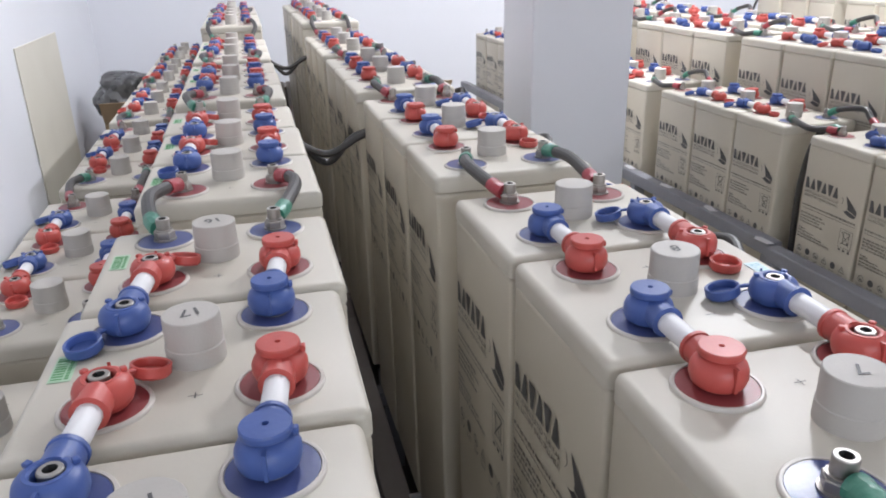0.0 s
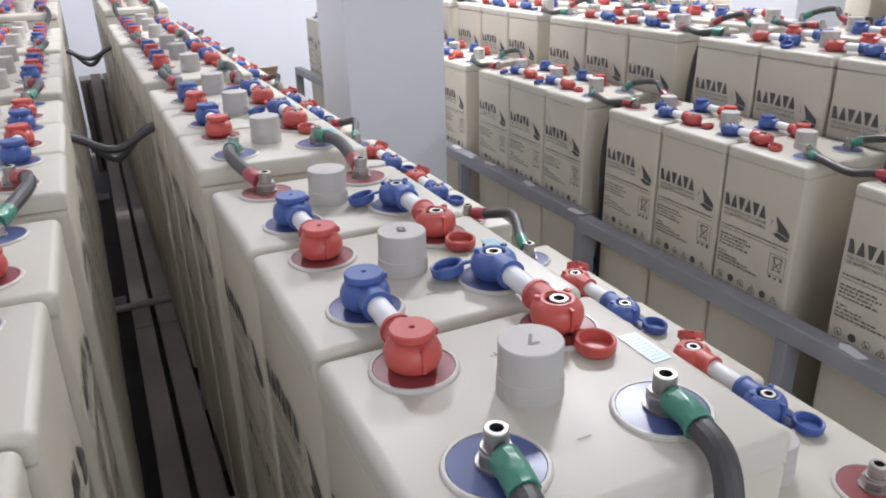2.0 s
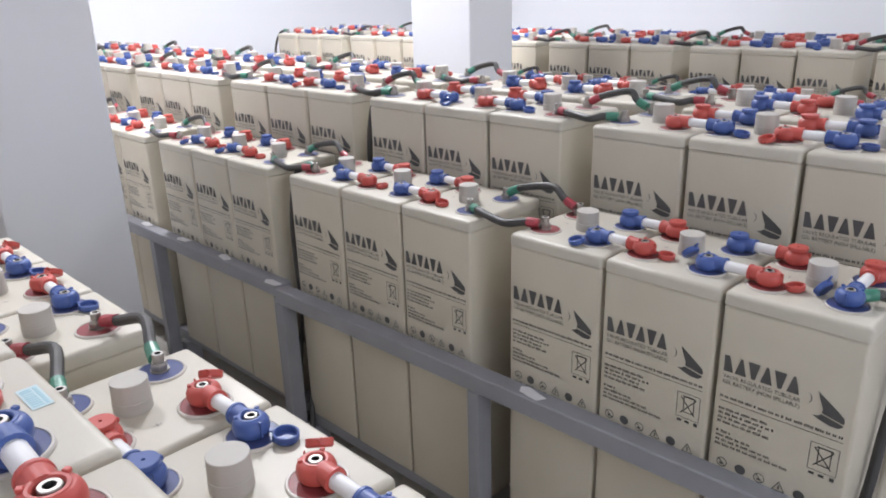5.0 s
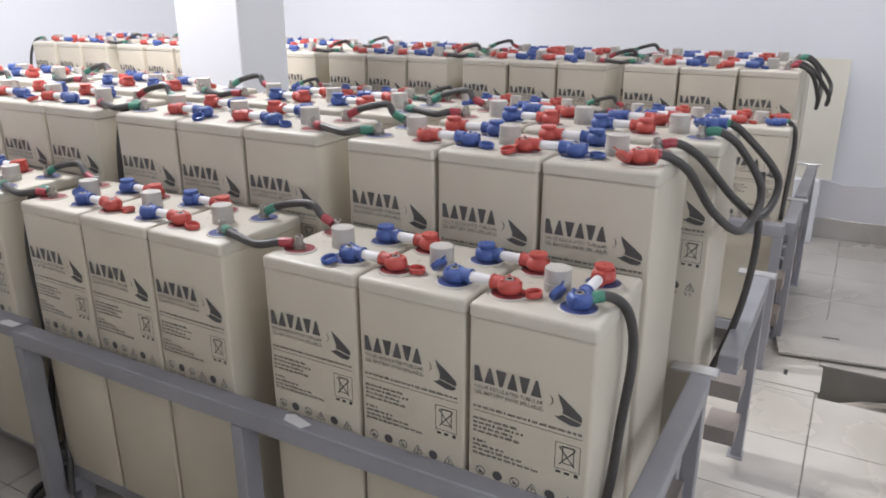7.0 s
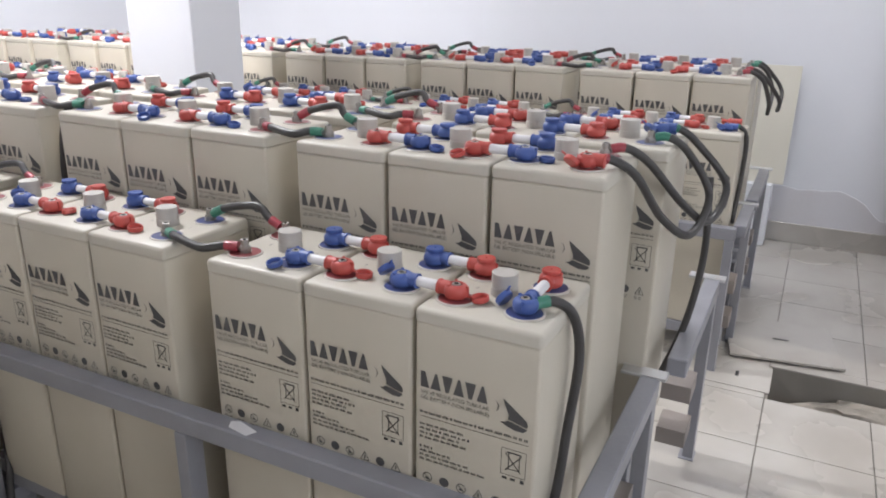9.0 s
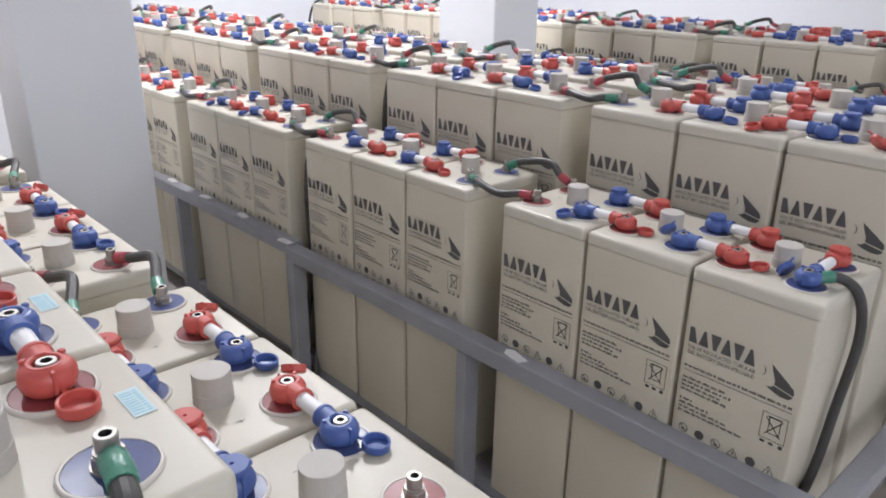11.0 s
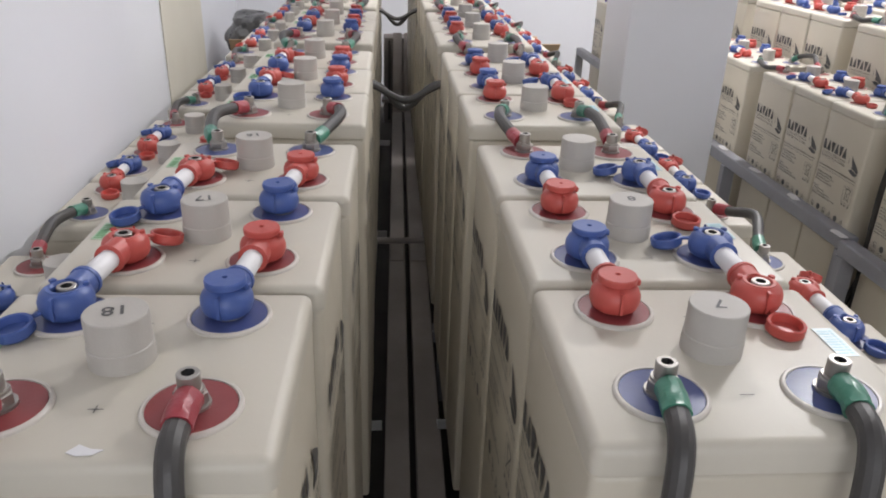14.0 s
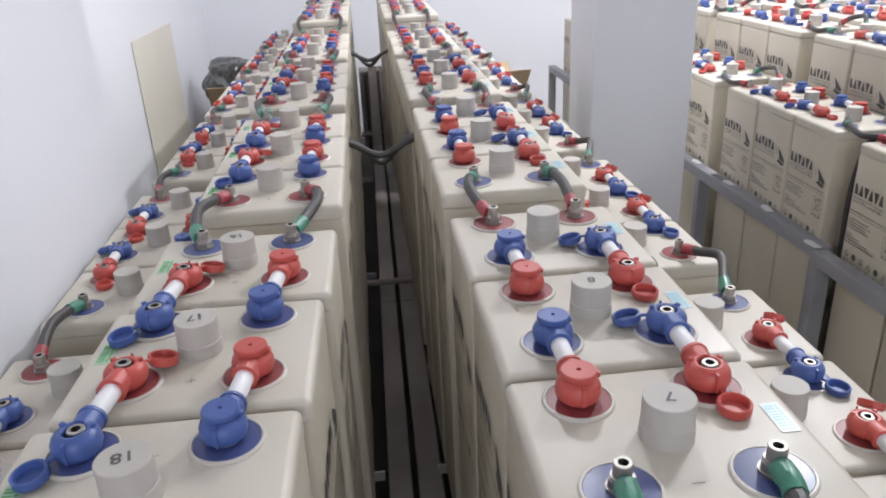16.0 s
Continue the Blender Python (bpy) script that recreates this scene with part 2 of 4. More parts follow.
solid("ceiling", boxed((XL - 0.15, YF - 0.15, ZC), (XR + 0.75, YB + 0.15, ZC + 0.12)), CEIL, "plain white painted ceiling", "ceiling", "structure")
solid("ground", boxed((-30, -40, -0.32), (40, 40, -0.22)), TRENCH, "bare concrete ground outside and under the floor", "ground", "structure")


def column(name, x0, y0, x1, y1):
    bm = boxed((x0, y0, 0), (x1, y1, ZC), 0.006, 2)
    return solid(name, bm, WALL, "square white painted concrete column between racks", "column", "structure")


column("column_1", 0.880, 2.27, 1.222, 2.54)
column("column_2", 2.65, 2.10, 2.925, 2.44)

# wooden door leaf standing open against the east wall
door = root("door_1", pose(4.64, -0.540, 0), "dark brown wooden door at the end of the room", "door", "", "structure")
part("door_leaf", boxed((0, -0.80, 0.01), (0.04, 0.0, 2.02), 0.004), WOOD, door)
part("door_handle", pipe([(-0.005, -0.72, 1.0), (-0.05, -0.72, 1.0), (-0.05, -0.60, 1.0)], 0.009), STEEL, door, "steel lever handle")


# a grey patch low on the east wall, its upper edge uneven
bm = bmesh.new()
edge = []
for i in range(61):
    y = -0.62 + i * 0.03
    top = 0.155 + 0.155 / (1 + math.exp(-(y + 0.42) * 26)) + 0.006 * math.sin(y * 19) + 0.004 * math.sin(y * 47 + 1)
    edge.append((bm.verts.new((XR - 0.0045, y, 0.02)), bm.verts.new((XR - 0.0045, y, top)), bm.verts.new((XR + 0.01, y, top + 0.002))))
for a, b in zip(edge, edge[1:]):
    for i in (0, 1):
        bm.faces.new((a[i], a[i + 1], b[i + 1], b[i]))
bmesh.ops.recalc_face_normals(bm, faces=bm.faces)
solid("wall_patch", bm, PATCH, "grey patch low on the white wall", "wall", "structure")
solid("skirting_1", boxed((XR - 0.012, -0.60, 0.0), (XR - 0.0005, 1.86, 0.11), 0.002), TILE, "white tile skirting along the wall", "skirting", "structure")


# ---- cells ----
def plane_face(u, v):
    """Label coordinates: u along the face from its left edge, v down from the lid's top."""
    return Vector((-BX / 2 - 0.0012, BY / 2 - u, BH - v))


def bar(bm, u0, v0, u1, v1, f=plane_face):
    flat(bm, [(u0, v0), (u0, v1), (u1, v1), (u1, v0)], f)


def disc(bm, u, v, r, f=plane_face, n=14, r_in=0.0):
    ring = [(u + r * math.cos(2 * math.pi * k / n), v - r * math.sin(2 * math.pi * k / n)) for k in range(n)]
    if not r_in:
        flat(bm, ring, f)
        return
    inner = [(u + r_in * math.cos(2 * math.pi * k / n), v - r_in * math.sin(2 * math.pi * k / n)) for k in range(n)]
    for k in range(n):
        j = (k + 1) % n
        flat(bm, [ring[k], ring[j], inner[j], inner[k]], f)


def logo_mesh():
    """Maker's mark as plain wedges and blocks, and a dark cone with a crescent."""
    bm = bmesh.new()
    t, b = 0.106, 0.134
    flat(bm, [(0.011, t), (0.011, b), (0.0265, b), (0.019, t)], plane_face)
    for k in range(5):
        a = 0.0285 + k * 0.0200
        if k % 2 == 0:
            flat(bm, [(a + 0.008, t), (a, b), (a + 0.0185, b), (a + 0.0115, t)], plane_face)
        else:
            flat(bm, [(a, t), (a + 0.0065, b), (a + 0.0125, b), (a + 0.0185, t)], plane_face)
    # dark cone
    flat(bm, [(0.153, 0.117), (0.157, 0.130), (0.1625, 0.1435), (0.1615, 0.1500), (0.1922, 0.1575), (0.1935, 0.1535), (0.1920, 0.147), (0.180, 0.137)], plane_face)
    flat(bm, [(0.1610, 0.1522), (0.157, 0.1560), (0.149, 0.1575), (0.160, 0.1625), (0.174, 0.1668), (0.186, 0.1668), (0.1920, 0.1622), (0.1922, 0.1596)], plane_face)
    for k in range(8):
        a0, a1 = math.radians(-75 + 18 * k), math.radians(-75 + 18 * (k + 1))
        w0, w1 = 0.0016 * math.sin(math.pi * k / 8), 0.0016 * math.sin(math.pi * (k + 1) / 8)
        c = lambda a, r: (0.136 + r * math.cos(a), 0.133 + r * math.sin(a))
        if k in (0, 7):
            flat(bm, [c(a0, 0.010), c(a1, 0.010 - w1 if k == 0 else 0.010), c(a1 if k == 0 else a0, 0.010 if k == 0 else 0.010 - w0)], plane_face)
        else:
            flat(bm, [c(a0, 0.010), c(a1, 0.010), c(a1, 0.010 - w1), c(a0, 0.010 - w0)], plane_face)
    bmesh.ops.recalc_face_normals(bm, faces=bm.faces)
    return mesh_of("printed_mark", bm, INK)


def small_print_mesh():
    """Two readable lines of lettering, then unreadable lines as bars, the warning icons and the recycling box."""
    rng = random.Random(4)
    bm = bmesh.new()
    for text, v in (("VALVE REGULATED TUBULAR", 0.1455), ("GEL BATTERY (NON SPILLABLE)", 0.1555)):
        me = lettering(text, 0.0098)
        wide = max(q.co.x for q in me.vertices)
        me.transform(Matrix(((0, 0, 1, -BX / 2 - 0.0012), (-0.119 / wide, 0, 0, BY / 2 - 0.011), (0, 1, 0, BH - v), (0, 0, 0, 1))))
        bm.from_mesh(me)
        bpy.data.meshes.remove(me)

    def words(u0, u1, v, h, seed):
        r = random.Random(seed)
        u = u0
        while u < u1 - 0.002:
            e = min(u1, u + r.uniform(0.004, 0.014))
            n = max(1, int((e - u) / 0.0026))
            for k in range(n):
                s = u + (e - u) * k / n
                bar(bm, s, v - h * r.uniform(0.72, 1.0), s + (e - u) / n * 0.62, v)
            u = e + 0.0025
    words(0.010, 0.196, 0.1815, 0.0052, 1)
    bar(bm, 0.010, 0.1868, 0.196, 0.1878)
    for k, (u1, v) in enumerate(((0.088, 0.2035), (0.100, 0.2115), (0.081, 0.2195), (0.093, 0.2275), (0.034, 0.2455), (0.066, 0.2535), (0.098, 0.2615), (0.128, 0.2695))):
        words(0.010, u1, v, 0.0050, 10 + k)
    for a, b_, c, d in ((0.153, 0.201, 0.1945, 0.202), (0.153, 0.2475, 0.1945, 0.2485), (0.153, 0.202, 0.154, 0.2475), (0.1935, 0.202, 0.1945, 0.2475)):
        bar(bm, a, b_, c, d)
    for a, b_ in (((0.160, 0.209), (0.186, 0.240)), ((0.187, 0.209), (0.161, 0.240))):
        d = Vector((b_[1] - a[1], a[0] - b_[0])).normalized() * 0.0009
        flat(bm, [(a[0] + d.x, a[1] + d.y), (b_[0] + d.x, b_[1] + d.y), (b_[0] - d.x, b_[1] - d.y), (a[0] - d.x, a[1] - d.y)], plane_face)
    for a, b_, c, d in ((0.163, 0.206, 0.186, 0.2085), (0.165, 0.2085, 0.1665, 0.236), (0.183, 0.2085, 0.1845, 0.236), (0.165, 0.236, 0.1845, 0.2375), (0.156, 0.252, 0.164, 0.2565), (0.170, 0.252, 0.178, 0.2565), (0.186, 0.251, 0.1925, 0.2575)):
        bar(bm, a, b_, c, d)
    for k in range(6):
        u, v = 0.0245 + 0.0309 * k, 0.300 + 0.0008 * k
        if k in (1, 4):
            disc(bm, u, v, 0.0088)
        elif k in (0, 2):
            disc(bm, u, v, 0.0088, r_in=0.0074)
            flat(bm, [(u - 0.0058, v - 0.0048), (u - 0.0048, v - 0.0058), (u + 0.0058, v + 0.0048), (u + 0.0048, v + 0.0058)], plane_face)
            bar(bm, u - 0.0035, v + 0.0008, u + 0.0028, v + 0.0042)
        else:
            for p, q in (((0, -0.0088), (-0.0092, 0.0075)), ((-0.0092, 0.0075), (0.0092, 0.0075)), ((0.0092, 0.0075), (0, -0.0088))):
                d = Vector((q[1] - p[1], p[0] - q[0])).normalized() * 0.0007
                flat(bm, [(u + p[0] + d.x, v + p[1] + d.y), (u + q[0] + d.x, v + q[1] + d.y), (u + q[0] - d.x, v + q[1] - d.y), (u + p[0] - d.x, v + p[1] - d.y)], plane_face)
            bar(bm, u - 0.0012, v - 0.0025, u + 0.0012, v + 0.0045)
        words(u - 0.010, u + 0.010, v + 0.0155, 0.0026, 40 + k)
        words(u - 0.008, u + 0.008, v + 0.0200, 0.0026, 50 + k)
    bmesh.ops.recalc_face_normals(bm, faces=bm.faces)
    return mesh_of("small_print", bm, INK)


def case_mesh():
    bm = bmesh.new()
    box(bm, (-BX / 2, -BY / 2, 0), (BX / 2, BY / 2, BH - 0.0232), 0.006, 3)
    return mesh_of("case", bm, CREAM, True)


def lid_mesh():
    bm = bmesh.new()
    box(bm, (-BX / 2 - 0.0011, -BY / 2 - 0.0011, BH - 0.0225), (BX / 2 + 0.0011, BY / 2 + 0.0011, BH))
    low = [e for e in bm.edges if all(v.co.z < BH - 0.01 for v in e.verts)]
    bmesh.ops.bevel(bm, geom=[e for e in bm.edges if e not in low], offset=0.0085, segments=4, affect="EDGES", profile=0.5, clamp_overlap=True)
    return mesh_of("lid", bm, CREAM_LID, True)


def bolt_mesh():
    """Washer, hexagon nut, spring washer and a socket-head screw with a dark hexagon in its top."""
    bm = bmesh.new()
    lathe(bm, [(0.0122, 0.0028), (0.0122, 0.0050)], 18)
    lathe(bm, [(0.0106, 0.0050), (0.0110, 0.0058), (0.0110, 0.0122), (0.0104, 0.0130)], 6)
    lathe(bm, [(0.0092, 0.0130), (0.0092, 0.0152)], 16)
    lathe(bm, [(0.0073, 0.0152), (0.0074, 0.0158), (0.0074, 0.0262), (0.0068, 0.0270), (0.0042, 0.0270)], 18, close_top=False)
    lathe(bm, [(0.0042, 0.0270), (0.0040, 0.0215)], 6, close_bottom=False)
    dark = len(bm.faces)
    me = mesh_of("bolt", bm, STEEL, True)
    me.materials.append(HOLE)
    for k in range(dark - 7, dark):
        me.polygons[k].material_index = 1
    return me


LOGO, PRINT, CASE, LID, BOLT = logo_mesh(), small_print_mesh(), case_mesh(), lid_mesh(), bolt_mesh()
VENT_MESH = mesh_of("vent_cap", lathe(bmesh.new(), [(0.0223, BH - 0.001), (0.0222, BH + 0.0140), (0.0215, BH + 0.0146), (0.0214, BH + 0.0372), (0.0208, BH + 0.0380)], 30), VENT, True)
RING_MESH = mesh_of("pole_ring", lathe(bmesh.new(), [(0.0322, 0), (0.0319, 0.0018), (0.0308, 0.0028), (0.0290, 0.0028), (0.0286, 0.0012)], 36, close_bottom=False), RING, True)
DISC_MESH = {c: mesh_of("pole_seal", lathe(bmesh.new(), [(0.0286, 0.0008), (0.0284, 0.0022), (0.0130, 0.0030)], 32), m, True) for c, m in (("red", RED_DISC), ("blue", BLUE_DISC))}


def mark_mesh(front):
    """Plus or minus scratched in the lid near each pair of poles."""
    bm = bmesh.new()
    f = lambda u, v: Vector((u, v, BH + 0.0006))
    for y, plus in ((-PY + 0.004, front == "red"), (PY - 0.006, front != "red")):
        bar(bm, -0.005, y + 0.0004, 0.005, y - 0.0004, f)
        if plus:
            bar(bm, -0.0004, y + 0.004, 0.0004, y - 0.004, f)
    bmesh.ops.recalc_face_normals(bm, faces=bm.faces)
    return mesh_of("polarity_mark", bm, INK)


MARK_MESH = {"red": mark_mesh("red"), "blue": mark_mesh("blue")}


def sticker(parent, side, green):
    s = part("barcode_sticker", boxed((-0.008, -0.020, 0.0003), (0.008, 0.020, 0.0007)), STICKER_B if green else STICKER_A, parent, "pale green barcode sticker" if green else "pale blue barcode sticker", at=pose(side * (BX / 2 - 0.018), 0.012, BH))
    bm = bmesh.new()
    r = random.Random(3)
    for k in range(9):
        y = -0.017 + k * 0.0039
        box(bm, (-0.0065, y, 0.0008), (0.0018, y + r.uniform(0.0012, 0.0026), 0.001))
        box(bm, (0.0032, y, 0.0008), (0.0060, y + 0.0022, 0.001))
    part("barcode", bm, BAR_B if green else BAR_A, s)


CELL_LABEL = "cream plastic tubular gel battery cell with grey vent cap"


def make_cell(front, label_side, sticker_side):
    back = "blue" if front == "red" else "red"
    ob = root("battery_cell", Matrix(), CELL_LABEL, "battery", "battery cells on the racks")
    part("case", CASE, None, ob)
    part("lid", LID, None, ob)
    part("vent_cap", VENT_MESH, None, ob, "grey cylindrical vent cap", at=pose(-0.002, 0.004, 0))
    tagged(part("polarity_mark", MARK_MESH[front], None, ob), kind="stuff")
    turn = pose(0, 0, 0, 0, 0, 180 if label_side > 0 else 0)
    tagged(part("printed_mark", LOGO, None, ob, "dark grey printed maker's mark", at=turn), kind="stuff")
    tagged(part("small_print", PRINT, None, ob, "dark grey printed data and warning signs", at=turn), kind="stuff")
    for x in (-PX, PX):
        for y, c in ((-PY, front), (PY, back)):
            ring = part("pole_ring", RING_MESH, None, ob, at=pose(x, y + PO, BH))
            part("pole_seal", DISC_MESH[c], None, ring, c + " pole seal")
            part("bolt", BOLT, None, ring, "steel socket-head bolt")
    if sticker_side:
        sticker(ob, sticker_side, sticker_side < 0)
    return ob


# ---- connectors between neighbouring cells ----
def cap_mesh(color, closed, toward):
    """Insulating cap over a pole, with a sleeve towards the link. toward: +1 or -1 along y."""
    bm = bmesh.new()
    if closed:
        lathe(bm, [(0.0150, 0.0040), (0.0182, 0.0066), (0.0202, 0.0120), (0.0200, 0.0175), (0.0182, 0.0220), (0.0152, 0.0248), (0.0130, 0.0262), (0.0130, 0.0274), (0.0154, 0.0278), (0.0159, 0.0284), (0.0159, 0.0322), (0.0152, 0.0334), (0.0022, 0.0335), (0.0018, 0.0312)], 24)
        box(bm, (0.0150, -0.0030, 0.0245), (0.0188, 0.0030, 0.0295), 0.0008)
    else:
        # the dome is open at the top, with a raised lip and two lugs, and shows the bolt's head
        lathe(bm, [(0.0155, 0.0042), (0.0184, 0.0070), (0.0203, 0.0125), (0.0200, 0.0182), (0.0184, 0.0224), (0.0160, 0.0250), (0.0134, 0.0260), (0.0128, 0.0268), (0.0104, 0.0268), (0.0092, 0.0252), (0.0088, 0.0110)], 24)
        for a in (0.5, 2.6):
            box(bm, (0.0128, -0.0024, 0.0250), (0.0172, 0.0024, 0.0282), 0.0006, m=Matrix.Rotation(a, 4, "Z"))
    tilt = Matrix.Translation((0, 0, 0.0165)) @ Matrix.Rotation(radians(-90 * toward), 4, "X")
    lathe(bm, [(0.0118, 0.010), (0.0116, 0.0270), (0.0127, 0.0276), (0.0127, 0.0310), (0.0095, 0.0312)], 18, m=tilt)
    box(bm, (-0.0012, -0.0205 * toward - 0.0012, 0.008), (0.0012, -0.0180 * toward + 0.0012, 0.026))
    bmesh.ops.recalc_face_normals(bm, faces=bm.faces)
    return mesh_of(color + "_cap", bm, RED if color == "red" else BLUE, True)


def lid_ring_mesh(color):
    """The flipped lid of an open cap: a shallow cup with a strap."""
    bm = lathe(bmesh.new(), [(0.0130, 0.0), (0.0147, 0.0020), (0.0147, 0.0090), (0.0136, 0.0096), (0.0122, 0.0090), (0.0112, 0.0030)], 20)
    box(bm, (-0.0022, 0.0135, 0.0060), (0.0022, 0.0250, 0.0085), 0.0006)
    bmesh.ops.recalc_face_normals(bm, faces=bm.faces)
    return mesh_of("open_lid", bm, RED if color == "red" else BLUE, True)


CAP = {(c, k, s): cap_mesh(c, k, s) for c in ("red", "blue") for k in (True, False) for s in (-1, 1)}
OPEN_LID = {c: lid_ring_mesh(c) for c in ("red", "blue")}
LINK_D = PITCH - 2 * PY



def make_link(near, far, closed, lids=(), d=LINK_D):
    """A link from the nearer cell's back pole to the farther cell's front pole; lids: (end, angle, lift, tilt) of the hanging lids."""
    ob = root("cell_connector", Matrix(), "white sleeved link with %s and %s caps, lids %s" % (near, far, "shut" if closed else "flipped open"), "connector", "links between cells")
    part("link_sleeve", pipe([(0, -d / 2 + 0.012, 0.0165), (0, d / 2 - 0.012, 0.0165)], 0.0088, 16, 1), TUBE, ob, "white plastic sleeve", smooth=True)
    for y, c, s in ((-d / 2, near, 1), (d / 2, far, -1)):
        shut = closed if closed in (True, False) else closed == c
        cap = part(c + "_cap", CAP[(c, shut, s)], None, ob, c + " plastic cap", at=pose(0, y, 0))
        for end, angle, lift, tilt in lids:
            if end == s:
                a = radians(angle)
                part("open_lid", OPEN_LID[c], None, cap, "flipped-open %s lid" % c, at=pose(0.039 * math.cos(a), 0.039 * math.sin(a), lift, 0, 0, angle + 90) @ pose(0, 0, 0, tilt))
    return ob


LIDS = {
    "a": ((1, -78, 0.001, 4), (-1, 150, 0.004, 14)),
    "b": ((1, -75, 0.001, -6), (-1, 70, 0.016, 46)),
    "c": ((1, 205, 0.004, 24), (-1, 35, 0.010, 26)),
    "d": ((1, -100, 0.002, 10),),
    "e": ((1, -128, 0.002, 8), (-1, 55, 0.006, 14)),
    "f": ((1, -58, 0.001, 6), (-1, 50, 0.012, 35)),
}


# ---- cables ----
def cable_thing(points, tape_a, tape_b, label, radius=0.0082, parent_name="power_cable"):
    """A heavy cable through points, with coloured tape at its two ends (None: no tape)."""
    ob = root(parent_name, pose(*points[0]), label, "cable", "")
    base = Vector(points[0])
    pts = [Vector(p) - base for p in points]
    path = glide(pts, 10)
    far = [0.0]
    for p, q in zip(path, path[1:]):
        far.append(far[-1] + (q - p).length)
    whole = far[-1]
    lo, hi = (0.034 if tape_a else -1), (whole - 0.034 if tape_b else whole + 1)
    part("rubber_jacket", pipe([p for p, f in zip(path, far) if lo <= f <= hi], radius, 12, 1), CABLE, ob, smooth=True)
    for tape, a, b, p, q in ((tape_a, 0.009, 0.040, pts[0], pts[1]), (tape_b, whole - 0.040, whole - 0.009, pts[-1], pts[-2])):
        if tape:
            wrap = pipe([v for v, f in zip(path, far) if a <= f <= b], radius * 1.16, 12, 1)
            for v in wrap.verts:
                v.co += 0.0007 * noise.noise((v.co + base) * 240) * Vector((1, 1, 1))
            part("tape", wrap, tape, ob, "red tape wrap" if tape is RED_TAPE else "green tape wrap", smooth=True)
            d = (q - p).normalized()
            part("cable_lug", boxed((-0.0065, -0.007, -0.0045), (0.0065, 0.014, -0.0020), 0.001, m=Matrix.Translation(p) @ d.to_track_quat("Y", "Z").to_matrix().to_4x4()), STEEL, ob, "flat steel lug")
    return ob


# ---- rows of cells ----
PROTO = {}


def cell_proto(front, side, stick):
    key = (front, side, stick)
    if key not in PROTO:
        PROTO[key] = [make_cell(front, side, stick), False]
    return PROTO[key]


def link_proto(near, far, closed, lids):
    key = (near, far, closed, lids)
    if key not in PROTO:
        PROTO[key] = [make_link(near, far, closed, LIDS.get(lids, ())), False]
    return PROTO[key]


def put(entry, m):
    """The first use places the prototype itself, later ones copies of it."""
    if not entry[1]:
        entry[1] = True
        entry[0].matrix_world = m
        return entry[0]
    return copy_thing(entry[0], m)


rng = random.Random(11)


def row(x_left, y0, z_top, front, side, stick, groups=6, drift=0.012, closed_side=-1, raised=(), pitch=GROUP, jumpers="short", lidset="aabcd"):
    """Groups of three cells one behind another. x_left(y): the left edge. closed_side: the side whose caps are shut."""
    back = "blue" if front == "red" else "red"
    poles = []
    for g in range(groups):
        z = z_top + (0.045 if g in raised else 0.0)
        prev = None
        for k in range(3):
            y = y0 + g * pitch + k * PITCH + BY / 2
            x = x_left(y) + BX / 2 + rng.uniform(-0.0012, 0.0012)
            m = pose(x, y, z - BH, 0, 0, -math.degrees(drift) + rng.uniform(-0.35, 0.35))
            put(cell_proto(front, side, stick), m)
            poles.append((g, k, x, y, z))
            if prev:
                for s in (-1, 1):
                    a, b = Vector((prev[0] + s * PX, prev[1] + PY + PO, z)), Vector((x + s * PX, y - PY + PO, z))
                    turn = math.degrees(math.atan2(-(b.x - a.x), b.y - a.y))
                    shut = s == closed_side
                    put(link_proto(back, front, shut, "" if shut else rng.choice(lidset)), pose(*((a + b) / 2), 0, 0, turn))
            prev = (x, y)
    if jumpers:
        for (g, k, x, y, z), (g2, k2, x2, y2, z2) in zip(poles, poles[1:]):
            if k == 2:
                for s in (-1, 1):
                    p, q = Vector((x + s * PX, y + PY + PO, z + 0.012)), Vector((x2 + s * PX, y2 - PY + PO, z2 + 0.012))
                    w = 0.016 * (1 if rng.random() < 0.6 else -1)
                    if jumpers == "wide":
                        out = Vector((-0.034, 0, -0.004)) if s < 0 else Vector((0.012, 0, 0.034))
                        mid = [p + Vector((0, 0.040, 0.002)) + out * 0.4, (p + q) / 2 + out + Vector((0, -0.02, 0)), q + Vector((0, -0.042, 0.002)) + out * 0.55]
                    elif jumpers == "arc":
                        out = Vector((0.030, 0, 0.022))
                        mid = [p + Vector((0.010, 0.036, 0.008)), (p + q) / 2 + out, q + Vector((0.016, -0.040, 0.008))]
                    else:
                        # the stiff cable bows sideways, more on the outer poles
                        bow = {"red": (-0.028, 0.024), "blue": (-0.017, 0.006)}[front][(s + 1) // 2] * rng.uniform(0.8, 1.15)
                        mid = [p + Vector((bow * 0.55, 0.030, 0.004)), (p + q) / 2 + Vector((bow * 1.15, 0.006, 0.010)), q + Vector((bow * 0.75, -0.034, 0.006))]
                    tapes = (RED_TAPE, GREEN_TAPE) if back == "red" else (GREEN_TAPE, RED_TAPE)
                    cable_thing([p] + mid + [q], *tapes, "short grey jumper cable with red and green taped ends", parent_name="jumper_cable")
    return poles


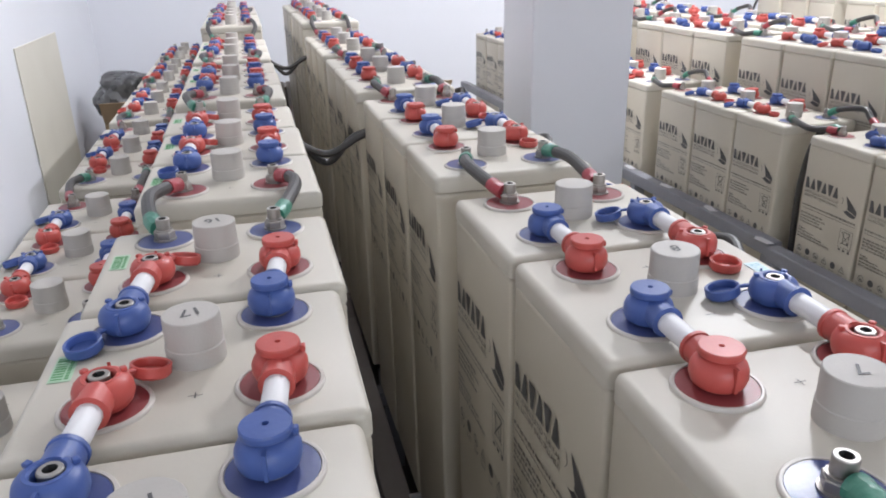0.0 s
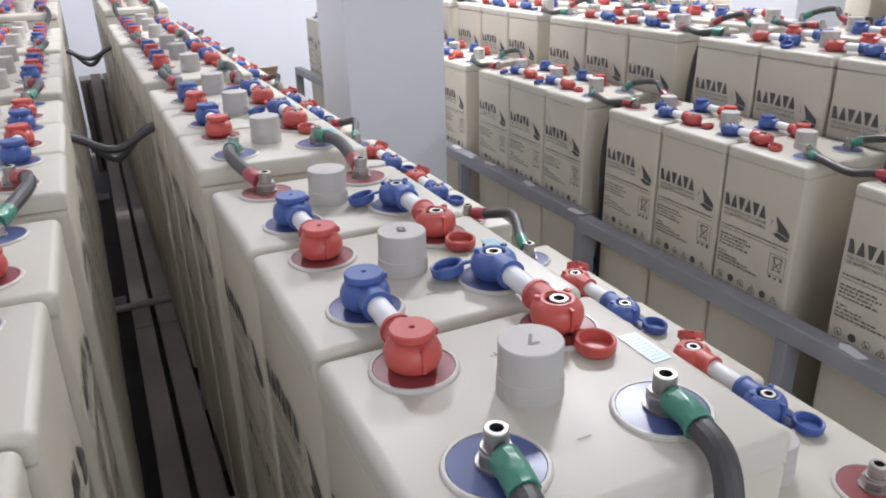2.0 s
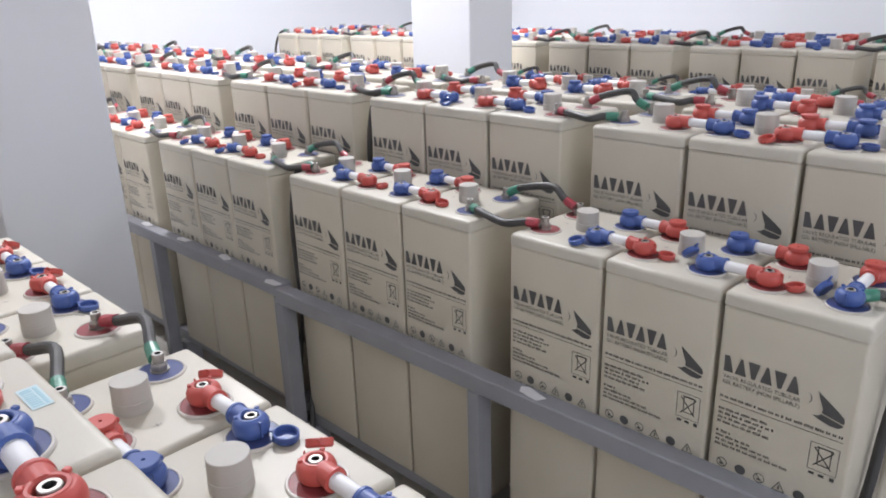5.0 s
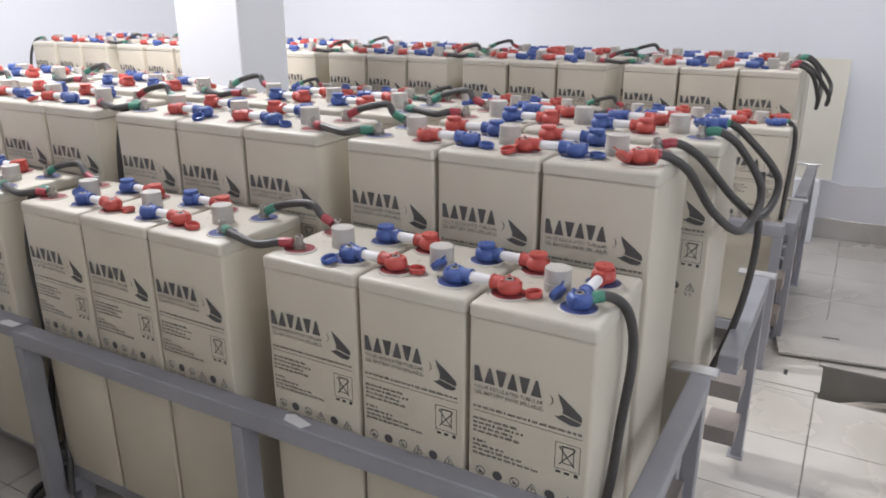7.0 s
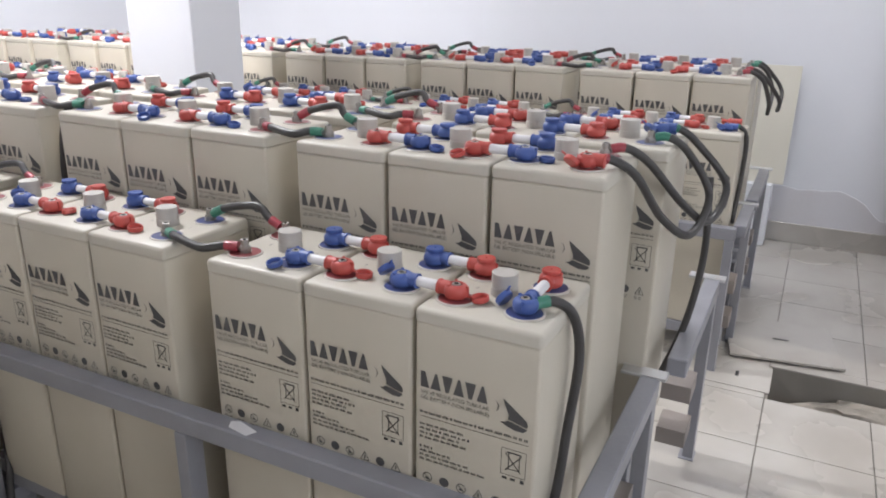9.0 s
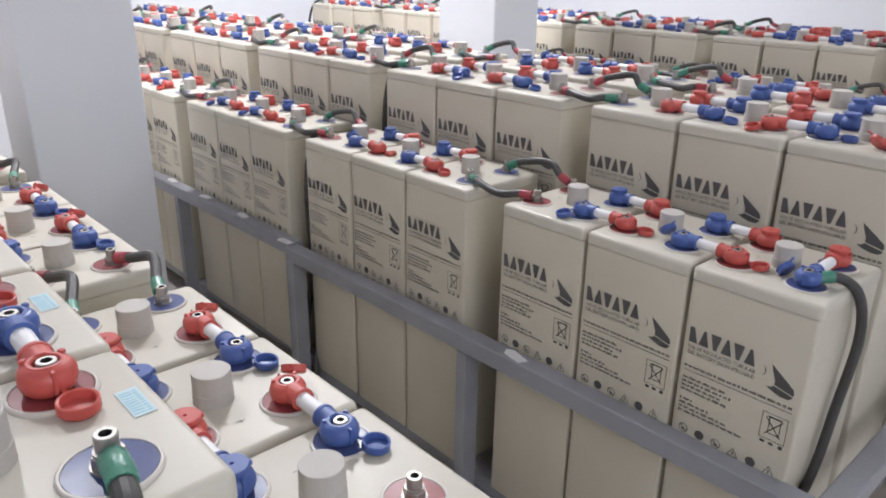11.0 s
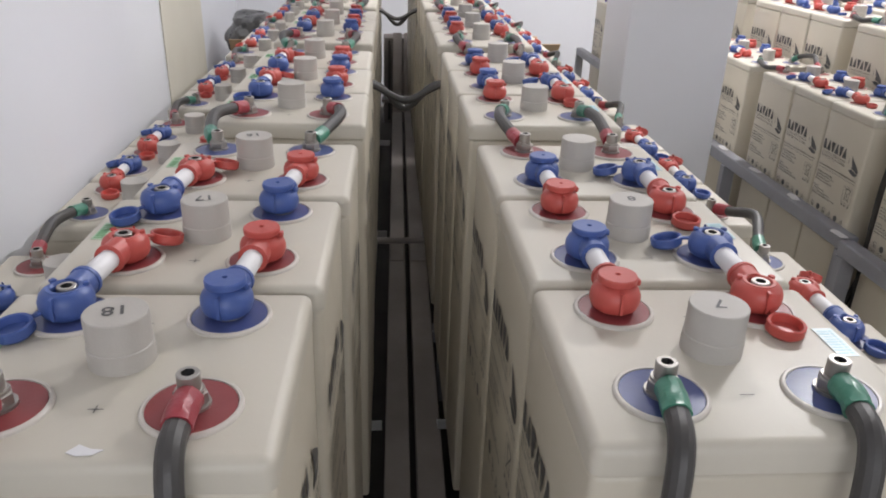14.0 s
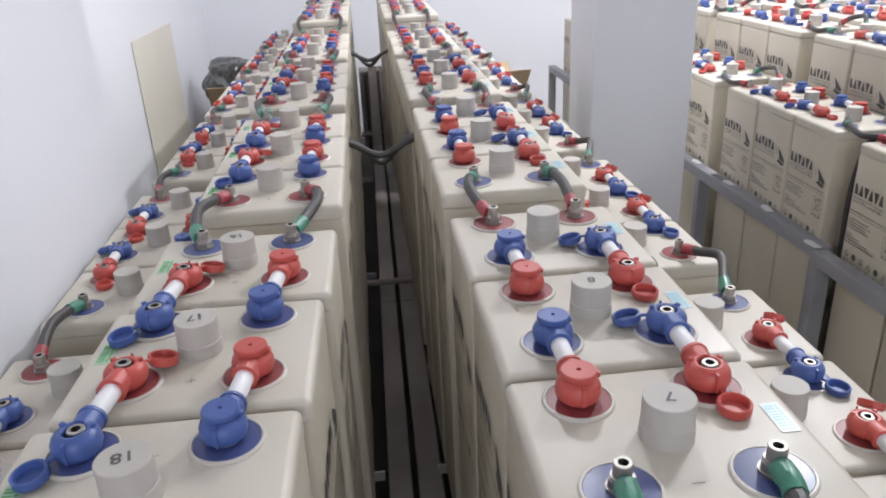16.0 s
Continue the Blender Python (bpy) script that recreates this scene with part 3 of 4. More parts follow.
# bank by the west wall
rows_1 = {
    "low_west": row(lambda y: -0.424 + 0.006 * y, 0.255, LOW, "blue", -1, 0, closed_side=1),
    "high_west": row(lambda y: 0.018 + 0.062 * min(y, 0.95) + 0.010 * max(y - 0.95, 0) - BX, 0.257, HIGH, "red", 1, -1, drift=0.02, closed_side=1, raised=(4, 5), lidset="e"),
    "high_east": row(lambda y: 0.225 + 0.010 * y, 0.258, HIGH, "blue", -1, 1, closed_side=-1, raised=(4, 5), lidset="a"),
    "low_east": row(lambda y: 0.475 + 0.008 * y, 0.260, LOW, "red", -1, 0, closed_side=-1, lidset="f", jumpers="arc"),
}
# middle bank
rows_2 = {
    "low_west": row(lambda y: 1.360 + 0.016 * y, 0.222, LOW, "blue", -1, 0, closed_side=1, pitch=0.747, jumpers="wide"),
    "high_west": row(lambda y: 1.644 + 0.004 * y, 0.221, HIGH + 0.005, "red", -1, 0, closed_side=1, pitch=0.720, jumpers="wide"),
    "high_east": row(lambda y: 1.935 + 0.020 * y, 0.172, HIGH + 0.005, "blue", -1, 0, closed_side=-1, pitch=0.720, jumpers="wide"),
}
# far bank
rows_3 = {
    "low_west": row(lambda y: 3.13 - 0.03 * y, 0.136, 0.855, "blue", -1, 0, closed_side=1, pitch=0.710, jumpers="wide"),
    "high_west": row(lambda y: 3.46 - 0.05 * y, 0.155, HIGH + 0.012, "red", -1, 0, closed_side=1, pitch=0.710, jumpers="wide"),
    "high_east": row(lambda y: 3.82 - 0.05 * y, 0.155, HIGH + 0.012, "blue", -1, 0, closed_side=-1, pitch=0.710, jumpers="wide"),
}


# handwritten numbers on the nearest vent caps
def number_on(poles, index, text, turn):
    g, k, x, y, z = poles[index]
    me = lettering(text, 0.018, 0.00025)
    wide, tall = max(q.co.x for q in me.vertices), max(q.co.y for q in me.vertices)
    me.transform(Matrix.Translation((-wide / 2, -tall / 2, 0)))
    me.materials.clear()
    me.materials.append(INK)
    for o in scene.objects:
        if o.name.startswith("battery_cell") and (o.matrix_world.translation - Vector((x, y, z - BH))).length < 0.01:
            part("handwritten_number", me, None, o, "number written in marker", at=pose(-0.002, 0.004, BH + 0.0384, 0, 0, turn))


bpy.context.view_layer.update()
for name, pairs in (("high_west", ((0, "18"), (1, "17"), (2, "16"))), ("high_east", ((0, "7"), (1, "8"))), ("low_west", ((0, "23"), (1, "22")))):
    for index, text in pairs:
        number_on(rows_1[name], index, text, 170 if name == "high_east" else 196)


# ---- cables at the ends of the rows ----
def pole_at(rows, name, index, end, s, lift=0.012):
    g, k, x, y, z = rows[name][index]
    return Vector((x + s * PX, y + end * PY + PO, z + lift))


for s in (-1, 1):
    p = pole_at(rows_1, "high_west", 0, -1, s)
    cable_thing([p, p + Vector((-0.001, -0.033, 0.001)), p + Vector((0.001, -0.070, -0.018)), p + Vector((0.004, -0.092, -0.16)), p + Vector((0.02, -0.12, -0.42)), p + Vector((0.05, -0.10, -0.85))], RED_TAPE, None, "thick black battery cable with red taped end hanging down")
    p = pole_at(rows_1, "high_east", 0, -1, s)
    cable_thing([p, p + Vector((-0.005, -0.033, 0.001)), p + Vector((-0.014, -0.070, -0.018)), p + Vector((-0.025, -0.088, -0.15)), p + Vector((-0.05, -0.11, -0.42)), p + Vector((-0.05, -0.10, -0.85))], GREEN_TAPE, None, "thick black battery cable with green taped end hanging down")

# cables that cross the slot between the two high rows, at the end of each string
for index in (5, 11):
    for s, sag, dy in ((-1, 0.135, 0.040), (1, 0.160, 0.062)):
        a = pole_at(rows_1, "high_west", index, 1, -s)
        b = pole_at(rows_1, "high_east", index, 1, s)
        xa, xb = rows_1["high_west"][index][2] + BX / 2, rows_1["high_east"][index][2] - BX / 2
        y, z = max(a.y, b.y) + dy + 0.05, a.z
        cable_thing([a, a + Vector((0.002, 0.035, 0.002)), (a.x, y - 0.012, z - 0.04), ((a.x + xa) / 2, y, z - 0.085), (xa + 0.012, y, z - 0.105), ((xa + xb) / 2, y, z - sag), (xb - 0.012, y, z - 0.105), ((b.x + xb) / 2, y, z - 0.085), (b.x, y - 0.012, z - 0.04), b + Vector((-0.002, 0.035, 0.002)), b], GREEN_TAPE, RED_TAPE, "thick black cable slung across the slot between rows")

# end link across the first cell of the middle bank
a, b = pole_at(rows_2, "low_west", 0, -1, -1, 0), pole_at(rows_2, "low_west", 0, -1, 1, 0)
end_link = make_link("blue", "red", "red", ((1, 160, 0.010, 60),), (b - a).length)
end_link.matrix_world = pose(*((a + b) / 2), 0, 0, -90)

# middle bank: end cables
p = pole_at(rows_2, "low_west", 0, -1, -1)
cable_thing([p, p + Vector((0.030, -0.035, 0.004)), p + Vector((0.052, -0.062, -0.025)), p + Vector((0.064, -0.072, -0.10)), p + Vector((0.050, -0.066, -0.22)), p + Vector((0.012, -0.060, -0.36)), p + Vector((-0.02, -0.02, -0.55)), p + Vector((-0.01, 0.02, -0.72))], GREEN_TAPE, None, "black cable with green taped end hanging down the cell's side")
for s, loop in ((-1, 0.0), (1, 0.02)):
    a = pole_at(rows_2, "high_west", 0, -1, s)
    b = pole_at(rows_2, "high_east", 0, -1, s)
    cable_thing([a, a + Vector((0.02, -0.035, 0.004)), a + Vector((0.06, -0.075, -0.03)), ((a.x * 0.55 + b.x * 0.45), a.y - 0.115 - loop, a.z - 0.12), ((a.x * 0.25 + b.x * 0.75), b.y - 0.11 - loop, a.z - 0.172), (b.x + 0.035, b.y - 0.125 - loop, b.z - 0.115), b + Vector((0.03, -0.075, -0.03)), b + Vector((0.004, -0.035, 0.004)), b], RED_TAPE, GREEN_TAPE, "thick black looped cable with red and green taped ends")
p = pole_at(rows_2, "high_east", 0, -1, 1)
cable_thing([p + Vector((0.03, -0.11, -0.10)), p + Vector((0.02, -0.12, -0.28)), p + Vector((0.0, -0.10, -0.45)), p + Vector((-0.02, -0.05, -0.62))], None, None, "black cable hanging down beside the rack")
p = pole_at(rows_3, "low_west", 0, -1, -1)
cable_thing([p, p + Vector((0.02, -0.035, 0.003)), p + Vector((0.035, -0.06, -0.04)), p + Vector((0.035, -0.062, -0.16)), p + Vector((0.01, -0.055, -0.34))], GREEN_TAPE, None, "black cable with green taped end hanging down")
# loose cables that hang in the gap between two strings and lie on the tiles
cable_thing([(1.475, 1.645, 0.815), (1.455, 1.648, 0.66), (1.432, 1.652, 0.46), (1.408, 1.672, 0.30), (1.400, 1.682, 0.16), (1.365, 1.672, 0.055), (1.315, 1.70, 0.0095), (1.270, 1.64, 0.009), (1.285, 1.55, 0.009)], None, None, "black cable hanging between two strings down to the tiles")
cable_thing([(1.50, 1.665, 0.815), (1.462, 1.668, 0.64), (1.438, 1.668, 0.42), (1.442, 1.664, 0.26), (1.452, 1.680, 0.12), (1.425, 1.72, 0.03), (1.385, 1.755, 0.009), (1.335, 1.735, 0.009), (1.30, 1.66, 0.009)], None, None, "black cable hanging between two strings, curled on the tiles")
for s in (-1, 1):
    a, b = pole_at(rows_3, "high_west", 0, -1, s), pole_at(rows_3, "high_east", 0, -1, s)
    loop = 0.015 * s
    cable_thing([a, a + Vector((0.012, -0.038, 0.006)), a + Vector((0.045, -0.085, -0.03)), a * 0.6 + b * 0.4 + Vector((0, -0.125 - loop, -0.12)), a * 0.3 + b * 0.7 + Vector((0, -0.12 - loop, -0.175)), b + Vector((0.03, -0.12 - loop, -0.11)), b + Vector((0.025, -0.078, -0.03)), b + Vector((0.004, -0.036, 0.005)), b], RED_TAPE, GREEN_TAPE, "thick black looped cable with red and green taped ends")
    # the string's other end
    p = pole_at(rows_3, "high_west", 17, 1, s)
    cable_thing([p, p + Vector((0, 0.035, 0.006)), p + Vector((-0.02, 0.075, -0.02)), p + Vector((-0.035, 0.115, -0.12)), p + Vector((-0.03 + 0.02 * s, 0.13, -0.34)), p + Vector((-0.02, 0.12, -0.62))], GREEN_TAPE, None, "black cable hanging down behind the row's last cell")


def end_cap(rows, name, s, color):
    p = pole_at(rows, name, 0, -1, s, 0)
    ob = root("terminal_cap", pose(*p), "%s plastic cap over a row-end terminal" % color, "cap")
    part(color + "_cap", CAP[(color, False, -1)], None, ob)
    part("open_lid", OPEN_LID[color], None, ob, "flipped-open %s lid" % color, at=pose(-0.026, 0.024, 0.012, 40, 20, 40))


end_cap(rows_2, "high_west", -1, "red")
end_cap(rows_2, "high_east", 1, "blue")
end_cap(rows_3, "low_west", -1, "blue")
end_cap(rows_3, "low_west", 1, "red")
# pigtails linking strings along the front rows
for rows, name, index in ((rows_2, "low_west", 5), (rows_2, "high_west", 5), (rows_2, "low_west", 11)):
    p = pole_at(rows, name, index, 1, -1)
    cable_thing([p, p + Vector((0.0, 0.035, 0.004)), p + Vector((-0.02, 0.065, -0.03)), p + Vector((-0.035, 0.078, -0.16)), p + Vector((-0.03, 0.08, -0.36)), p + Vector((-0.03, 0.07, -0.60)), p + Vector((-0.09, 0.0, -0.78))], GREEN_TAPE, None, "black cable running down between two strings of cells")


# ---- racks ----
def rack(x0, y0, y1, tiers, rail_side=-1, ends=()):
    """A stepped steel rack: tiers are (x0, x1, shelf height)."""
    ob = root("battery_rack", pose(x0, y0, 0), "grey painted steel angle battery rack, stepped, standing on tiles", "rack", "battery racks")
    w, t = 0.042, 0.004

    def member(name, lo, hi, mat=RACK):
        o = Vector((x0, y0, 0))
        part(name, boxed(Vector(lo) - o, Vector(hi) - o, 0.0025 if "rail" in name else 0.0012), mat, ob)

    def post(x, y, h, sx, sy):
        member("post", (min(x, x + sx * 0.044), min(y, y + sy * 0.030), 0.0), (max(x, x + sx * 0.044), max(y, y + sy * 0.030), h))
        member("foot_plate", (min(x, x + sx * 0.05) - 0.004, min(y, y + sy * 0.036) - 0.004, 0.0), (max(x, x + sx * 0.05) + 0.004, max(y, y + sy * 0.036) + 0.004, 0.004))

    ym = (y0 + y1) / 2
    for n, (a, b, z) in enumerate(tiers):
        for x in (a + 0.02, b - 0.062):
            member("shelf_rail", (x, y0 + 0.01, z - 0.04), (x + 0.042, y1 - 0.01, z - 0.0005))
        for y in (y0 + 0.012, ym - 0.02, y1 - 0.052):
            member("cross_bar", (a + 0.004, y, z - 0.08), (b - 0.004, y + 0.04, z - 0.0405))
            for x in (a + 0.021, b - 0.061):
                member("leg", (x, y + 0.001, 0.0), (x + 0.04, y + 0.039, z - 0.0805))
    # outer rails with angle posts
    for side, (a, b, z) in ((-1, tiers[0]), (1, tiers[-1])):
        if side != rail_side:
            continue
        h = z + 0.401
        if side < 0:
            xo = a - 0.046
            member("side_rail", (xo, y0, h - w), (xo + w, y1, h))
            for y, s in ((y0 + 0.002, 1), (ym, 1), (y1 - 0.002, -1)):
                post(xo - 0.001, y, h - w - 0.0005, 1, s)
        else:
            xo = b + 0.046
            member("side_rail", (xo - w, y0, h - w), (xo, y1, h))
            for y, s in ((y0 + 0.002, 1), (ym, 1), (y1 - 0.002, -1)):
                post(xo + 0.001, y, h - w - 0.0005, -1, s)
    for xa, xb, y, h in ends:
        member("end_rail", (xa, y, h - w), (xb, y + w, h))
        post(xb - 0.004, y + 0.002, h - w - 0.0005, -1, 1)
        member("end_clip", (xb + 0.001, y - 0.012, h - 0.006), (xb + 0.040, y + 0.085, h + 0.002), BRIGHT_METAL)
        for z in (0.10, 0.24):
            member("stub_beam", (xb - 0.16, y + 0.02, z), (xb - 0.055, y + 0.10, z + 0.05), RACK_DARK)
    return ob


SL, SH = LOW - BH, HIGH - BH
ends_1 = ((0.215, 1.72), (1.74, 3.20), (3.22, 4.68))
for n, (ya, yb) in enumerate(ends_1):
    up = 0.045 if n == 2 else 0.0
    d = 0.012 * ya
    rack(-0.420 + d, ya, yb, ((-0.422 + d, -0.205 + d, SL), (-0.190 + d, 0.045 + d, SH + up)), 0)
    rack(0.233 + d, ya, yb, ((0.235 + d, 0.465 + d, SH + up), (0.479 + d, 0.709 + d, SL)), 1)
for n, (ya, yb) in enumerate(((0.175, 1.645), (1.658, 3.16), (3.175, 4.75))):
    d = 0.016 * (ya + yb) / 2
    rack(1.357 + d, ya, yb, ((1.357 + d, 1.590 + d, SL), (1.640 + d / 2, 1.874 + d / 2, SH + 0.005), (1.935 + d, 2.169 + d, SH + 0.005)), -1, ((1.325, 1.905, 0.132, 0.524), (1.960, 2.500, 0.088, 0.552)) if n == 0 else ())
for n, (ya, yb) in enumerate(((0.105, 1.57), (1.59, 3.02), (3.04, 4.50))):
    d = -0.04 * (ya + yb) / 2
    rack(3.13 + d, ya, yb, ((3.13 + d, 3.38 + d, 0.855 - BH), (3.455 + d, 3.69 + d, SH + 0.012), (3.815 + d, 4.05 + d, SH + 0.012)), -1, ((3.09, 3.40, 0.075, 0.550), (3.44, 4.05, 0.070, 0.56)) if n == 0 else ())


# beams, cross tubes and brackets in the slot between the high rows
for x, wide in ((0.080, 0.053), (0.147, 0.056)):
    turn = Matrix.Rotation(-0.023, 4, "Z")
    channel = root("slot_channel", Matrix(), "long flat brownish grey steel channel between the battery rows", "steel channel", "channels in the slot")
    for a, b in ((0.20, 2.162), (2.165, 4.16)):
        bm = boxed((x, a, 0.221), (x + wide, b, 0.245), 0.002, m=turn)
        for edge in (x, x + wide - 0.004):
            box(bm, (edge, a, 0.205), (edge + 0.004, b, 0.2215), m=turn)
        part("channel_length", bm, RACK_DARK, channel)
    part("rising_end", boxed((x, 0.0, 0.0), (x + wide, 0.70, 0.034), 0.002, m=turn @ pose(0, 4.12, 0.2115, 31)), RACK_DARK, channel)
    part("joint_plate", boxed((x + 0.004, 2.12, 0.2453), (x + wide - 0.004, 2.21, 0.2475), 0.0006, m=turn), RACK_DARK, channel)
for k, y in enumerate((1.21, 2.19, 3.35, 4.2)):
    x = 0.04 + 0.022 * y
    if k % 2:
        solid("cross_tube", pipe([(x - 0.02, y, 0.286), (x + 0.235, y, 0.289)], 0.011, 12, 1), RACK_DARK, "dark round steel tube across the slot between rows", "steel tube", smooth=True)
        y += 0.06
    for a, b in ((x - 0.02, x + 0.035), (x + 0.155, x + 0.23)):
        bm = bmesh.new()
        box(bm, (a, y, 0.272), (b, y + 0.003, 0.296))
        box(bm, (a, y + 0.003, 0.272), (b, y + 0.03, 0.275))
        solid("slot_bracket", bm, BRIGHT_METAL, "bare metal angle bracket in the slot between rows", "bracket")


# dark box added to close the slot's far end, where the channels climb
duct = root("cable_duct", pose(0.255, 4.86, 0.0105), "added dark ribbed box closing the slot's far end", "cable duct")
part("duct_body", boxed((-0.125, -0.08, 0), (0.125, 0.10, 0.545), 0.004), RACK_DARK, duct)
for x in (-0.09, -0.03, 0.03, 0.09):
    part("duct_rib", boxed((x - 0.008, -0.096, 0.02), (x + 0.008, -0.0805, 0.53), 0.002), SLOT_DARK, duct)
# dark sheet added over the tiles for the shade in the slot
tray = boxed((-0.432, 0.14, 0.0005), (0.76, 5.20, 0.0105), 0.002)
solid("drip_tray", tray, SLOT_DARK, "added dark floor sheet standing for shade under the racks", "tray")


# ---- loose things ----
panel = boxed((0, 0, 0), (0.006, 0.78, 0.98), 0.001, m=Matrix.Rotation(radians(-0.15), 4, "Y"))
board = solid("leaning_board", panel, CARD, "tall beige board leaning towards the white wall behind the rack", "board")
board.matrix_world = pose(-0.866, 3.435, 0.0)
panel = boxed((0, 0, 0), (0.006, 0.52, 0.62), 0.001, m=Matrix.Rotation(radians(5), 4, "Y"))
board = solid("leaning_board", panel, CARD, "grey-beige board leaning against the far wall by the rack", "board")
board.matrix_world = pose(4.745, 0.02, 0.345)
solid("wall_plinth", boxed((4.70, 0.07, 0.0), (4.858, 0.6, 0.345), 0.004), WALL, "low white plinth at the foot of the wall", "plinth", "structure")


def lump(name, center, size, mat, label, category, seed, rough=0.25):
    bm = bmesh.new()
    bmesh.ops.create_icosphere(bm, subdivisions=4, radius=0.5)
    for v in bm.verts:
        n = noise.noise(v.co * 3.1 + Vector((seed, 0, 0))) * rough + noise.noise(v.co * 8 + Vector((0, seed, 0))) * rough * 0.45
        v.co *= 1 + n
        v.co.z = max(v.co.z, -0.40)
        v.co = Vector((v.co.x * size[0], v.co.y * size[1], (v.co.z + 0.40) * size[2]))
    ob = solid(name, bm, mat, label, category, smooth=True)
    ob.matrix_world = pose(*center)
    return ob


def carton(name, x, y, z, sx, sy, sz, turn, label):
    ob = root(name, pose(x, y, z, 0, 0, turn), label, "box")
    t = 0.005
    for lo, hi in (((-sx / 2, -sy / 2, 0), (sx / 2, -sy / 2 + t, sz)), ((-sx / 2, sy / 2 - t, 0), (sx / 2, sy / 2, sz)), ((-sx / 2, -sy / 2 + t, 0), (-sx / 2 + t, sy / 2 - t, sz)), ((sx / 2 - t, -sy / 2 + t, 0), (sx / 2, sy / 2 - t, sz)), ((-sx / 2 + t, -sy / 2 + t, 0), (sx / 2 - t, sy / 2 - t, t))):
        part("side", boxed(lo, hi), CARTON, ob)
    for s in (-1, 1):
        part("flap", boxed((-sx / 2, 0, 0), (sx / 2, sy * 0.48, 0.004)), CARTON, ob, at=pose(0, s * sy / 2, sz, 35 if s > 0 else -35, 0, 0) if s > 0 else pose(0, -sy / 2, sz, 0, 0, 180) @ pose(0, 0, 0, 50))
    return ob


carton("cardboard_box", -0.60, 4.42, 0.0, 0.26, 0.34, 0.50, 3, "brown cardboard box standing by the wall under a bag")
lump("plastic_bag", (-0.60, 4.40, 0.50), (0.33, 0.42, 0.29), BAG, "crumpled black plastic bag on a cardboard box", "bag", 2.0)
carton("cardboard_box", 0.86, 3.62, 0.0, 0.15, 0.22, 0.66, 6, "opened brown cardboard box with raised flaps behind the rack")
lump("plastic_wrap", (1.03, 3.30, 0.0), (0.26, 0.38, 0.58), WRAP, "crumpled clear plastic wrapping heaped beside the rack", "plastic wrap", 5.0, 0.16)


# ---- unseen ceiling battens at the main lamp and three added fills ----
for c, watts in LAMPS:
    ob = root("tube_light", pose(*c), "unseen white ceiling batten with a lit tube", "lamp", "ceiling lamps")
    part("batten", boxed((-0.03, -0.60, 0.02), (0.03, 0.60, 0.085), 0.004), LAMP_BODY, ob)
    part("tube", pipe([(0, -0.57, -0.005), (0, 0.57, -0.005)], 0.013, 12, 1), GLOW, ob, "lit white tube", smooth=True)
    for y in (-0.585, 0.585):
        part("socket", boxed((-0.014, y - 0.012, -0.022), (0.014, y + 0.012, 0.02), 0.002), LAMP_BODY, ob)


# ---- tiled floor, with an open cable trench ----
TS, GAP = 0.32, 0.003
TX, TY = 2.620, -0.072
TRENCH_X, TRENCH_Y = (2.945, 3.205), (-1.9, -0.082)
floor = root("floor", pose(0, 0, 0), "white ceramic tiles with grey joints, dusty", "floor", "", "structure")
bm = bmesh.new()
for lo, hi in (((XL, YF, -0.22), (TRENCH_X[0], YB, -0.006)), ((TRENCH_X[1], YF, -0.22), (XR + 0.75, YB, -0.006)), ((TRENCH_X[0], TRENCH_Y[1], -0.22), (TRENCH_X[1], YB, -0.006)), ((TRENCH_X[0], YF, -0.22), (TRENCH_X[1], TRENCH_Y[0], -0.006))):
    box(bm, lo, hi)
part("screed", bm, GROUT, floor)
part("trench_bed", boxed((TRENCH_X[0], TRENCH_Y[0], -0.22), (TRENCH_X[1], TRENCH_Y[1], -0.14)), TRENCH, floor, "dirty concrete bed of the open trench")
lump("rubble", (3.09, -0.50, -0.14), (0.22, 0.62, 0.13), TRENCH, "dirty rubble in the open floor trench", "rubble", 9.0, 0.4)
tile_mesh = None
singles = bmesh.new()
i0, i1 = math.floor((XL - TX) / TS), math.ceil((XR + 0.6 - TX) / TS)
j0, j1 = math.floor((YF - TY) / TS), math.ceil((YB - TY) / TS)
full = mesh_of("tile", boxed((GAP / 2, GAP / 2, -0.006), (TS - GAP / 2, TS - GAP / 2, 0.0), 0.0012), TILE)
for i in range(i0, i1):
    for j in range(j0, j1):
        x, y = TX + i * TS, TY + j * TS
        inside = x > XL and x + TS < XR and y > YF and y + TS < YB
        over = x < TRENCH_X[1] and x + TS > TRENCH_X[0] and y < TRENCH_Y[1] and y + TS > TRENCH_Y[0]
        if inside and not over and x > 1.8 and y < 1.2:
            part("tile", full, None, floor, at=pose(x, y, 0))
        else:
            xs = [(max(x, XL) + GAP / 2, min(x + TS, XR + 0.6) - GAP / 2)]
            if over:
                xs = [(x + GAP / 2, TRENCH_X[0]), (TRENCH_X[1], x + TS - GAP / 2)]
            for a, b in xs:
                if b - a > 0.01:
                    box(singles, (a, max(y, YF) + GAP / 2, -0.006), (b, min(y + TS, YB) - GAP / 2, 0.0), 0.0012)
part("tile_field", singles, TILE, floor)
